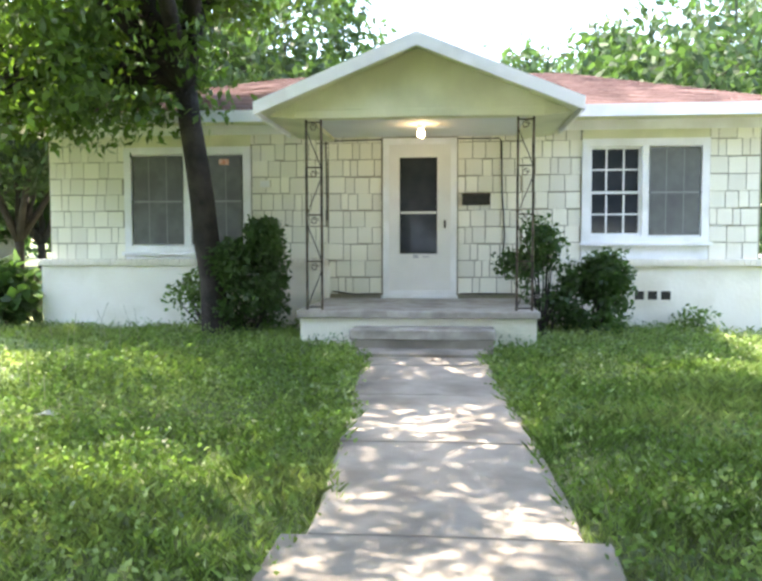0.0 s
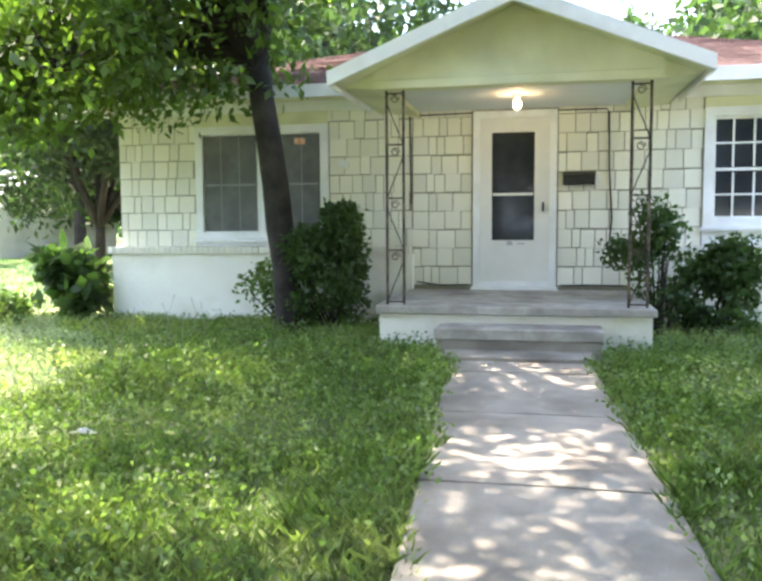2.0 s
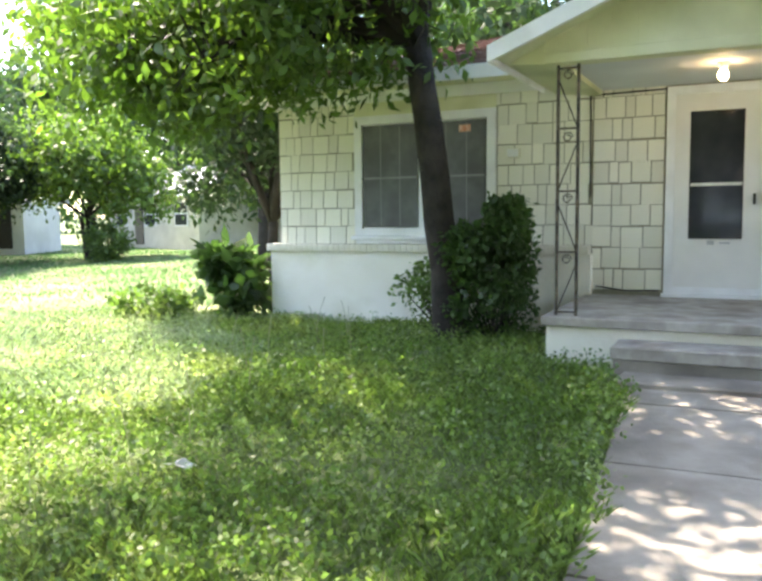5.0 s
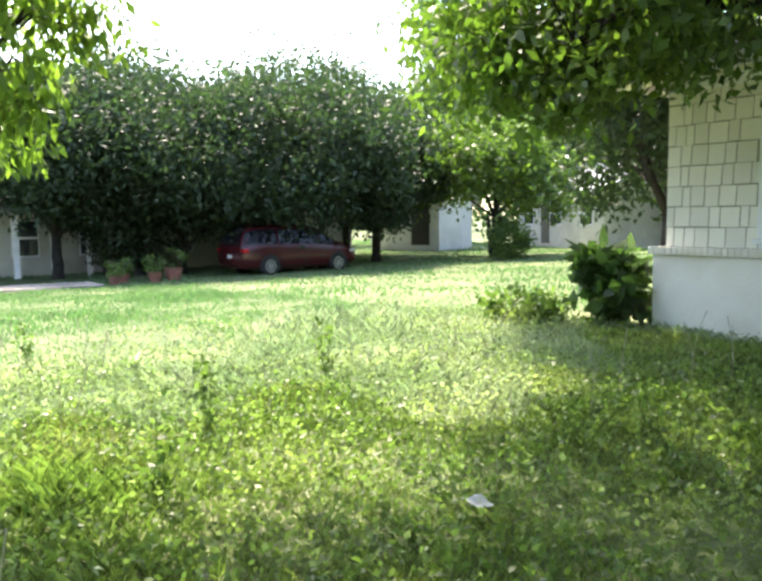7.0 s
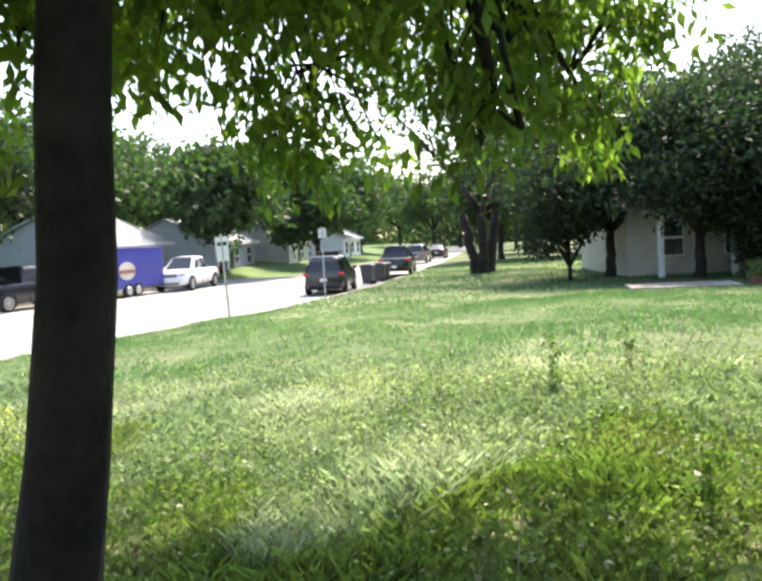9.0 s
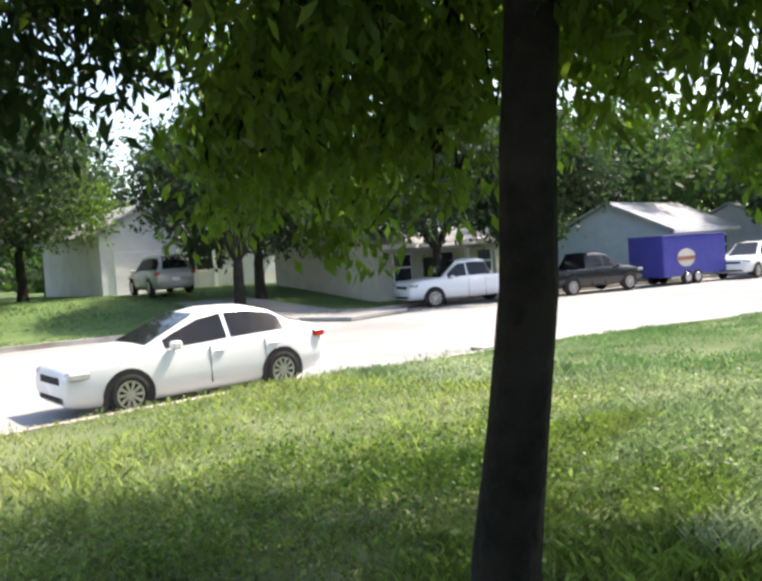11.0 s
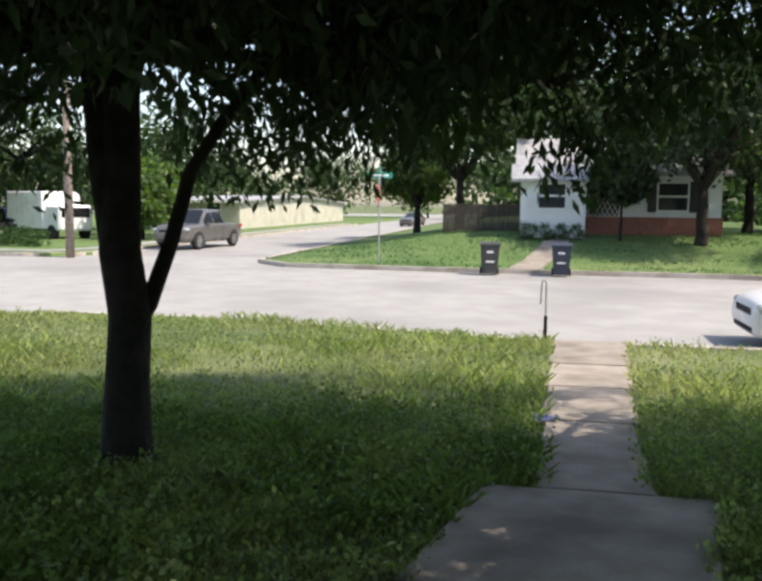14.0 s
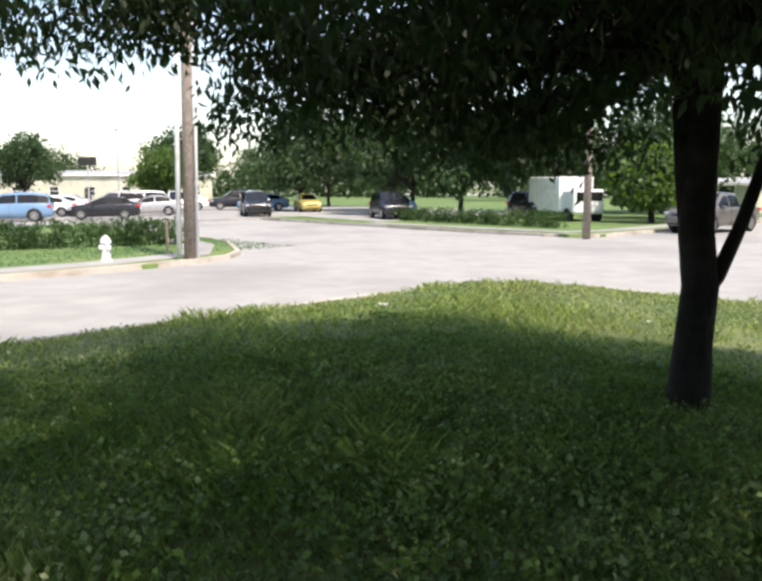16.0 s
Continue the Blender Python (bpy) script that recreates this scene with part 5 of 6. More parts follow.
em = part("emblem", bm, CREAMWALL, tr, "pale oval emblem")
part("emblem_band", boxed(-1.5, -0.1, -1.078, -1.068, 1.22, 1.42), REDBRICK, em)
part("hitch", boxed(2.6, 3.7, -0.05, 0.05, 0.45, 0.55), BLACK, tr)


# ---- neighbouring buildings ----
def gable_roof(bm, x0, x1, y0, y1, ze, zr, along="x", th=0.12, over=0.4):
    if along == "x":
        ym = (y0 + y1) / 2
        prism(bm, [(y0 - over, ze - 0.1), (ym, zr), (y1 + over, ze - 0.1), (y1 + over, ze - 0.1 + th), (ym, zr + th), (y0 - over, ze - 0.1 + th)], "x", x0 - over, x1 + over)
    else:
        xm = (x0 + x1) / 2
        prism(bm, [(x0 - over, ze - 0.1), (xm, zr), (x1 + over, ze - 0.1), (x1 + over, ze - 0.1 + th), (xm, zr + th), (x0 - over, ze - 0.1 + th)], "y", y0 - over, y1 + over)
    return bm


def house_block(ob, x0, x1, y0, y1, z0, z1, zr, along, wallmat, roofmat):
    bm = bmesh.new()
    box(bm, x0, x1, y0, y1, z0, z1)
    part("wall", bm, wallmat, ob)
    bm = bmesh.new()
    if along == "x":
        ym = (y0 + y1) / 2
        prism(bm, [(y0, z1), (y1, z1), (ym, zr - 0.02)], "x", x0 + 0.01, x1 - 0.01)
    else:
        xm = (x0 + x1) / 2
        prism(bm, [(x0, z1), (x1, z1), (xm, zr - 0.02)], "y", y0 + 0.01, y1 - 0.01)
    part("gable_wall", bm, wallmat, ob)
    part("roof", gable_roof(bmesh.new(), x0, x1, y0, y1, z1, zr, along), roofmat, ob)


def wall_window(ob, x, y, z, w, h, face=1, shutters=False, axis="y"):
    """A framed window set on a wall that faces +y (face 1) or along x."""
    def bx(a0, a1, d0, d1, c0, c1):
        d0, d1 = sorted((d0 * face, d1 * face))
        return boxed(x + a0, x + a1, y + d0, y + d1, z + c0, z + c1) if axis == "y" else boxed(x + d0, x + d1, y + a0, y + a1, z + c0, z + c1)
    win = part("window", bx(-w / 2, w / 2, 0.012, 0.05, 0, h), TRIM, ob)
    for i in (0, 1):
        part("pane", bx(-w / 2 + 0.06, w / 2 - 0.06, 0.052, 0.058, 0.06 + i * (h / 2), h / 2 - 0.03 + i * (h / 2 - 0.03)), DARKGLASS, win)
    if shutters:
        for s in (-1, 1):
            a = sorted((s * (w / 2 + 0.03), s * (w / 2 + 0.38)))
            part("shutter", bx(a[0], a[1], 0.012, 0.045, -0.03, h + 0.03), BLACK, win, "dark shutter")


def house_a():
    z = 0.15
    h = empty("house", pose(0, 0, 0), "white house with a brick base and grey roof across the street", "house")
    house_block(h, -7.9, 0.35, -50.0, -41.0, z - 1.0, z + 2.75, z + 4.5, "x", WHITEWALL, ROOFGREY)
    house_block(h, -2.2, 0.5, -41.4, -39.6, z - 1.0, z + 2.45, z + 3.0, "x", WHITEWALL, ROOFGREY)
    b = part("brick_base", boxed(-7.95, -2.2, -40.99, -40.85, z - 1.0, z + 0.9), REDBRICK, h, "dark red brick base")
    wall_window(h, -0.8, -39.6, z + 1.2, 1.2, 1.1)
    wall_window(h, -5.9, -40.95, z + 1.15, 1.3, 1.25, 1, True)
    # black sheet on the wall standing for the shade inside the porch
    bm = boxed(-3.7, -2.3, -40.95, -40.9, z + 0.95, z + 2.5)
    part("porch_opening", bm, BLACK, h)
    for k in range(7):
        bm = bmesh.new()
        tube(bm, [(-3.7 + k * 0.2, -40.86, z + 0.95), (-3.0 + k * 0.2 if k < 4 else -2.3, -40.86, z + 2.4 if k < 4 else z + 2.4 - (k - 3) * 0.4)], 0.02, 5)
        part("lattice_bar", bm, WHITEWALL, h)
    for k in range(7):
        bm = bmesh.new()
        tube(bm, [(-2.3 - k * 0.2, -40.84, z + 0.95), (-3.0 - k * 0.2 if k < 4 else -3.7, -40.84, z + 2.4 if k < 4 else z + 2.4 - (k - 3) * 0.4)], 0.02, 5)
        part("lattice_bar", bm, WHITEWALL, h)
    rng = np.random.default_rng(78)
    row = empty("hedge", pose(-0.8, -39.2, z - 0.75), "dark clipped hedge under the house window", "hedge")
    c = np.stack([rng.uniform(-1.3, 1.4, 90), rng.uniform(-0.25, 0.25, 90), rng.uniform(0.05, 1.35, 90)], 1)
    v, f = leaf_cloud(c, np.full(90, 0.2), 40, 0.09, rng)
    ob = new("foliage", soup("foliage", v, f, BUSH))
    ob.parent = row


def house_b():
    z = 0.25
    h = empty("house", pose(0, 0, 0), "white house with a single garage and porch", "house")
    house_block(h, -17.2, -13.2, -52, -43.5, z - 1.0, z + 2.9, z + 4.2, "y", WHITEWALL, ROOFGREY)
    house_block(h, -25.0, -17.2, -54, -46.5, z - 1.0, z + 2.7, z + 4.6, "x", WHITEWALL, ROOFGREY)
    g = part("garage_door", boxed(-16.6, -13.8, -43.49, -43.44, z - 0.3, z + 2.1), TRIM, h, "white panelled garage door")
    for k in range(4):
        part("panel", boxed(-16.55, -13.85, -43.438, -43.425, z - 0.25 + k * 0.58, z + 0.27 + k * 0.58), WHITEWALL, g)
    part("porch_roof", boxed(-21.4, -17.2, -46.49, -44.2, z + 2.5, z + 2.66), ROOFGREY, h)
    for x in (-21.2, -19.6, -18.0):
        part("porch_post", boxed(x - 0.07, x + 0.07, -44.45, -44.31, z - 0.5, z + 2.5), TRIM, h)
    part("porch_rail", boxed(-21.1, -18.1, -44.41, -44.35, z + 0.85, z + 0.95), TRIM, h)
    for k in range(14):
        x = -21.0 + k * 0.21
        part("baluster", boxed(x - 0.02, x + 0.02, -44.40, -44.36, z + 0.1, z + 0.85), TRIM, h)
    wall_window(h, -20.2, -46.5, z + 0.9, 1.3, 1.4, 1, True)
    part("door", boxed(-18.6, -17.7, -46.49, -46.45, z - 0.1, z + 2.0), BLACK, h)


def plain_house(x, y, w, d, z, turn, wallmat, roofmat, label, h=2.7, rise=1.7, wins=3):
    ob = empty("house", pose(x, y, z, 0, 0, turn), label, "house")
    house_block(ob, -w / 2, w / 2, -d / 2, d / 2, -1.2, h, h + rise, "x", wallmat, roofmat)
    for k in range(wins):
        wall_window(ob, -w / 2 + w * (k + 0.5) / wins, d / 2, 0.95, 1.3, 1.3)
    part("door", boxed(w * 0.08, w * 0.08 + 0.95, d / 2 + 0.005, d / 2 + 0.05, -0.1, 2.0), BLACK, ob)
    part("fascia", boxed(-w / 2 - 0.4, w / 2 + 0.4, d / 2 + 0.4, d / 2 + 0.44, h - 0.2, h), TRIM, ob)
    return ob


house_a()
house_b()
c = plain_house(-26.5, -38.0, 10, 7, -0.9, 8, CREAMWALL, ROOFGREY, "cream bungalow with a shaded porch")
part("porch_roof", boxed(-2.0, 3.0, 3.55, 5.4, 2.35, 2.5), ROOFGREY, c)
for x in (-1.8, 0.5, 2.8):
    part("porch_post", boxed(x - 0.07, x + 0.07, 5.15, 5.29, -0.6, 2.35), TRIM, c)
plain_house(-43.5, -33.5, 10, 7, -1.0, 8, BLUEWALL, ROOFGREY, "pale blue bungalow with a grey roof")
plain_house(-57.0, -32.5, 11, 7, -1.2, 5, BLUEWALL, ROOFGREY, "pale grey-blue bungalow behind street trees")
plain_house(-72.0, -31.5, 11, 7, -1.3, 4, CREAMWALL, ROOFGREY, "cream bungalow down the street")
plain_house(-88.0, -30.0, 11, 7, -1.3, 2, WHITEWALL, ROOFGREY, "white bungalow down the street")
plain_house(-64.0, 2.0, 9, 10, -1.4, 180, WHITEWALL, ROOFGREY, "white house beyond the lawn tree")
plain_house(-80.0, 3.0, 9, 10, -1.4, 180, CREAMWALL, ROOFGREY, "brick-toned house beyond the lawn")


def neighbour():
    z = float(yard_z(-29, 0)) 
    h = empty("house", pose(-36.5, 4.0, z - 0.2, 0, 0, 97), "white neighbouring house with a columned porch", "house")
    # local +y faces the lawn to the east after turning; the porch sits on that side
    # darker cream in place of white: the shade on these walls, put into colour
    house_block(h, -8.0, 9.5, -4.5, 4.5, -0.6, 2.8, 4.6, "x", CREAMWALL, ROOFGREY)
    for k, x in enumerate((-7.2, -5.9, -4.6, -3.3)):
        part("column", boxed(x - 0.09, x + 0.09, -6.1, -5.92, 0, 2.5, 0.01), TRIM, h, "white porch column")
    part("porch_roof", boxed(-7.8, -2.6, -6.4, -4.51, 2.5, 2.68), ROOFGREY, h)
    part("porch_floor", boxed(-7.8, -2.6, -6.4, -4.51, -0.3, 0.15), KERB, h)
    for x in (-6.4, -3.9, 0.0, 4.5):
        wall_window(h, x, -4.5, 0.9, 1.0, 1.4, -1)


neighbour()
tagged(new("patio_slab", finish(boxed(-24.3, -22.6, -4.4, -1.4, float(yard_z(-23.5, -3)) - 0.1, float(yard_z(-23.5, -3)) + 0.07, 0.02), "patio_slab", CONCRETE)), "pale concrete pad on the grass", "slab", kind="structure")
sh = empty("shed", pose(-34.5, 19.5, float(yard_z(-34, 19)) + 0.4, 0, 0, 20), "small white garden shed behind trees", "shed")
house_block(sh, -2.2, 2.2, -1.8, 1.8, -0.7, 2.2, 3.2, "x", WHITEWALL, ROOFGREY)
part("door", boxed(0.5, 1.6, -1.86, -1.805, -0.1, 2.0), BLACK, sh)
plain_house(-29.0, 29.0, 10, 7, -0.1, 160, CREAMWALL, ROOFGREY, "pale house far behind the back lawn")

# planters and pots by the neighbouring porch
for k, (dx, dy, r) in enumerate(((-23.6, 0.4, 0.22), (-23.9, 1.1, 0.28), (-24.2, -0.4, 0.2), (-23.4, -0.9, 0.18))):
    z = float(yard_z(dx, dy))
    p = empty("flower_pot", pose(dx, dy, z), "terracotta flower pot with leggy plants", "flower pot", "pots by the porch")
    bm = bmesh.new()
    tube(bm, [(0, 0, -0.02), (0, 0, r * 1.3), (0, 0, r * 1.45)], [r * 0.7, r, r * 1.08], 14)
    part("pot", bm, REDBRICK, p)
    rng = np.random.default_rng(400 + k)
    v, f = leaf_cloud(in_ellipsoid(rng, 12, (0, 0, r * 2.6), (r * 1.6, r * 1.6, r * 1.4)), np.full(12, 0.12), 22, 0.1, rng)
    ob = new("plant", soup("plant", v, f, WEED))
    ob.parent = p

# board fence by house across the street
fence = empty("fence", pose(0, 0, 0), "dark stained board fence", "fence")
for k in range(34):
    x = 0.45 + k * 0.105
    part("board", boxed(x, x + 0.095, -42.05, -42.02, -0.9, 1.55 + 0.02 * math.sin(k * 2.1)), FENCE, fence)
part("rail", boxed(0.4, 4.05, -42.1, -42.055, 1.1, 1.2), FENCE, fence)

strip("front_path", [(0.35, -31.75), (-0.1, -34.5), (-0.8, -37.5), (-1.1, -39.4)], 0.5, far_z, 0.03, 0.12, CONCRETE, "pale concrete path to the opposite house")
strip("driveway", [(-17.5, -28.4), (-16.6, -32), (-15.6, -37), (-15.2, -43.4)], 1.7, far_z, 0.03, 0.12, ROAD, "concrete driveway to the garage")
strip("sidewalk_east", [(21.3, 30), (21.3, 0), (20.9, -10), (21.0, -14), (21.8, -17.4), (25, -19.6), (30, -21.2)], 0.55, east_z, 0.03, 0.12, ROAD, "pale concrete sidewalk")
strip("sidewalk_southeast", [(19.2, -90), (19.2, -38), (20.2, -35.6), (26, -35.6), (33, -36)], 0.5, east_z, 0.03, 0.12, ROAD, "pale concrete sidewalk")

# clipped hedge
rng = np.random.default_rng(77)
hedge = empty("hedge", pose(0, 0, 0), "clipped green boxwood hedge at the lot edge", "hedge")
hc = np.stack([rng.uniform(0, 1, 420), rng.uniform(-0.45, 0.45, 420), rng.uniform(0.05, 0.95, 420)], 1)
hp = np.stack([28.6 + (26.3 - 28.6) * hc[:, 0] + hc[:, 1], -11.5 + (-19.6 + 11.5) * hc[:, 0], -0.67 + hc[:, 2]], 1)
v, f = leaf_cloud(hp, np.full(420, 0.22), 34, 0.10, rng)
ob = new("foliage", soup("foliage", v, f, BUSH))
ob.parent = hedge
hc = np.stack([rng.uniform(0, 1, 300), rng.uniform(-0.5, 0.5, 300), rng.uniform(0.05, 0.8, 300)], 1)
hp = np.stack([22 + 13 * hc[:, 0], -38.5 - 1.5 * hc[:, 0] + hc[:, 1], -0.67 + hc[:, 2]], 1)
hedge = empty("hedge", pose(0, 0, 0), "low clipped hedge along the corner", "hedge")
v, f = leaf_cloud(hp, np.full(300, 0.24), 34, 0.12, rng)
ob = new("foliage", soup("foliage", v, f, BUSH))
ob.parent = hedge

# ---- street furniture ----
def utility_pole(x, y, lean, h, label, twin=False):
    z = float(east_z(x, y))
    p = empty("utility_pole", pose(x, y, z), label, "pole")
    bm = bmesh.new()
    tube(bm, [(0, 0, -0.4), (lean * 0.5, 0, h / 2), (lean, 0, h)], [0.17, 0.15, 0.12], 14)
    part("pole", bm, POLEWOOD, p, "", True)
    if twin:
        for s, r in ((0.30, 0.07), (-0.22, 0.05)):
            bm = bmesh.new()
            tube(bm, [(s * 0.5, s * 0.85, -0.2), (s * 0.5 + lean * 0.5, s * 0.85, h / 2), (s * 0.4 + lean, s * 0.7, h - 1.0)], r, 10)
            part("conduit", bm, TRIM, p, "white conduit pipe", True)
    bm = boxed(lean - 1.1, lean + 1.1, -0.06, 0.06, h - 0.7, h - 0.58)
    part("crossarm", bm, POLEWOOD, p)
    for k in (-0.95, -0.4, 0.4, 0.95):
        bm = bmesh.new()
        cyl(bm, lean + k, 0, h - 0.58, h - 0.42, 0.04)
        part("insulator", bm, STEEL, p)
    return p


utility_pole(17.9, -33.9, 0.0, 9.0, "weathered wooden utility pole at the corner")
pb = utility_pole(20.5, -16.5, -0.25, 9.5, "weathered utility pole with white conduits", True)
bm = bmesh.new()
tube(bm, [(0, 0, 5.0), (-0.5, -0.3, 5.5), (-1.3, -0.9, 5.6)], 0.03, 8)
arm = part("lamp_arm", bm, STEEL, pb)
part("lamp_head", boxed(-1.75, -1.25, -1.1, -0.85, 5.52, 5.66, 0.03), STEEL, arm)
for k, off in enumerate((-0.9, 0.0, 0.9)):
    bm = bmesh.new()
    a, b = Vector((20.3 + off, -16.5, 8.3)), Vector((17.9 + off, -33.9, 7.8))
    tube(bm, [a.lerp(b, q) - Vector((0, 0, 1.6 * q * (1 - q))) for q in np.linspace(0, 1, 12)], 0.012, 4)
    tagged(new("power_line", finish(bm, "power_line", BLACK)), "thin black power line strung between poles", "cable")

hy = empty("fire_hydrant", pose(21.4, -14.4, float(east_z(21.4, -14.4))), "white fire hydrant on the verge", "hydrant")
bm = bmesh.new()
tube(bm, [(0, 0, -0.05), (0, 0, 0.06), (0, 0, 0.08), (0, 0, 0.5), (0, 0, 0.52), (0, 0, 0.58), (0, 0, 0.68), (0, 0, 0.74)], [0.16, 0.16, 0.11, 0.11, 0.15, 0.15, 0.10, 0.04], 16)
part("barrel", bm, TRIM, hy, "", True)
for a in (0, math.pi / 2, math.pi):
    bm = bmesh.new()
    tube(bm, [(0, 0, 0.42), (0.2 * math.cos(a), 0.2 * math.sin(a), 0.42)], 0.06, 10)
    part("outlet", bm, TRIM, hy)
stk = empty("marker_stake", pose(22.4, -16.9, float(east_z(22.4, -16.9)), 0, 5, 0), "slim white marker stake", "stake")
bm = boxed(-0.05, 0.05, -0.03, 0.03, -0.2, 1.05, 0.01)
part("stake_post", bm, PALEWOOD, stk)


def bin_cart(x, y, turn, m, label):
    b = empty("trash_cart", pose(x, y, float(street_z(x, y)), 0, 0, turn), label, "trash bin", "bins at the kerb")
    bm = bmesh.new()
    lo = [(-0.23, -0.24), (0.23, -0.24), (0.23, 0.24), (-0.23, 0.24)]
    hi = [(-0.30, -0.33), (0.30, -0.33), (0.30, 0.33), (-0.30, 0.33)]
    a = [bm.verts.new((x0, y0, 0.06)) for x0, y0 in lo]
    c = [bm.verts.new((x0, y0, 0.95)) for x0, y0 in hi]
    for i in range(4):
        bm.faces.new((a[i], a[(i + 1) % 4], c[(i + 1) % 4], c[i]))
    bm.faces.new(a[::-1])
    bm.faces.new(c)
    bmesh.ops.bevel(bm, geom=list(bm.edges), offset=0.025, segments=2, affect="EDGES")
    part("bin_body", bm, m, b)
    bm = bmesh.new()
    prism(bm, [(-0.36, 0.95), (-0.36, 1.0), (-0.2, 1.06), (0.25, 1.06), (0.35, 1.0), (0.35, 0.95)], "x", -0.32, 0.32)
    part("lid", bm, m, b)
    for s in (-1, 1):
        bm = bmesh.new()
        tube(bm, [(s * 0.24, -0.27, 0.12), (s * 0.30, -0.27, 0.12)], 0.12, 14)
        part("wheel", bm, TYRE, b)
    bm = bmesh.new()
    tube(bm, [(-0.24, -0.40, 0.96), (0.24, -0.40, 0.96)], 0.018, 8)
    part("handle", bm, m, b)
    part("label_bar", boxed(-0.10, 0.10, 0.315, 0.33, 0.72, 0.79), PAPER, b)
    part("label_bar", boxed(-0.13, 0.13, 0.285, 0.305, 0.42, 0.47), PAPER, b)
    return b


bin_cart(1.42, -30.9, 4, TRASH, "dark grey wheeled trash cart at the kerb")
bin_cart(-0.83, -31.0, -3, TRASHBLUE, "navy wheeled recycling cart at the kerb")
for x, y in ((-39.6, -15.3), (-41.4, -15.0), (-42.2, -14.9)):
    bin_cart(x, y, 176, TRASH, "dark wheeled trash cart near parked cars")


def sign_post(x, y, z, h, label):
    s = empty("street_sign", pose(x, y, z), label, "sign")
    bm = bmesh.new()
    tube(bm, [(0, 0, -0.3), (0, 0, h)], 0.03, 8)
    part("post", bm, STEEL, s)
    return s


s = sign_post(-19.0, -14.95, float(yard_z(-19.0, -14.95)), 2.25, "narrow white parking sign on a steel post")
part("plate", boxed(-0.012, 0.012, -0.16, 0.16, 1.55, 2.18), PAPER, s, "white plate with faded dark bars")
part("plate_bar", boxed(0.0125, 0.0145, -0.12, 0.12, 1.95, 2.05), BLACK, s)
s.rotation_euler = (0.05, 0.055, 0.5)
s = sign_post(-27.0, -14.4, float(yard_z(-27.0, -14.4)), 2.6, "thin dark steel sign post by the kerb")
part("plate", boxed(-0.01, 0.01, -0.14, 0.14, 2.2, 2.55), STEEL, s)
s = sign_post(5.4, -33.0, float(far_z(5.4, -33.0)), 3.1, "green street name sign above a red stop sign")
for a, z in ((0.3, 3.0), (1.87, 3.22)):
    p = part("name_plate", boxed(-0.45, 0.45, -0.01, 0.01, z, z + 0.2), SIGNGREEN, s, "green name plate")
    p.rotation_euler = (0, 0, a)
    part("text_bar", boxed(-0.32, 0.32, 0.0105, 0.013, z + 0.07, z + 0.13), PAPER, p)
bm = bmesh.new()
tube(bm, [(0.02, 0, 2.45), (0.04, 0, 2.45)], 0.36, 8)
p = part("stop_plate", bm, SIGNRED, s, "red octagon plate")

# loop marker, litter, debris
mk = empty("loop_marker", pose(0.12, -17.35, float(yard_z(0.12, -17.35))), "thin bent wire loop marker beside the walk", "marker")
bm = bmesh.new()
tube(bm, [(-0.03, 0, -0.15), (-0.03, 0, 0.88), (-0.015, 0, 0.94), (0.015, 0, 0.95), (0.04, 0, 0.9), (0.045, 0, 0.6)], 0.014, 6)
part("loop", bm, STEEL, mk)
part("dark_sleeve", boxed(-0.055, -0.005, -0.025, 0.025, -0.1, 0.42), BLACK, mk)


def scrap(x, y, z, w, label, m, seed):
    rng = np.random.default_rng(seed)
    bm = bmesh.new()
    g = [[bm.verts.new((x + (i - 1.5) * w / 3 + rng.normal(0, 0.006), y + (j - 1.5) * w / 4, z + abs(rng.normal(0, 0.018)))) for j in range(4)] for i in range(4)]
    for i in range(3):
        for j in range(3):
            bm.faces.new((g[i][j], g[i + 1][j], g[i + 1][j + 1], g[i][j + 1]))
    bmesh.ops.solidify(bm, geom=list(bm.faces), thickness=0.002)
    tagged(new("litter", finish(bm, "litter", m)), label, "litter")


scrap(-2.38, -5.52, float(yard_z(-2.38, -5.52)) + 0.10, 0.14, "crumpled white paper scrap in the grass", PAPER, 5)
scrap(0.25, -12.0, float(yard_z(0.2, -12)) + 0.04, 0.2, "blue and white wrapper on the walk", LITTERBLUE, 6)
scrap(5.2, -14.0, float(yard_z(5.2, -14)) + 0.10, 0.10, "small white paper scrap in the grass", PAPER, 7)
scrap(8.6, -12.5, float(yard_z(8.6, -12.5)) + 0.12, 0.12, "small white paper scrap in the grass", PAPER, 8)
rp = empty("curb_ramp", pose(-11.9, -17.75, float(street_z(-11.9, -17.7)), 0, 0, -8), "tilted dark plate lying at the kerb", "plate")
part("plate", boxed(-0.7, 0.7, -0.2, 0.2, 0.10, 0.16, 0.01), KERB, rp)
part("edge", boxed(-0.7, 0.7, -0.23, -0.205, 0.02, 0.15), BLACK, rp)

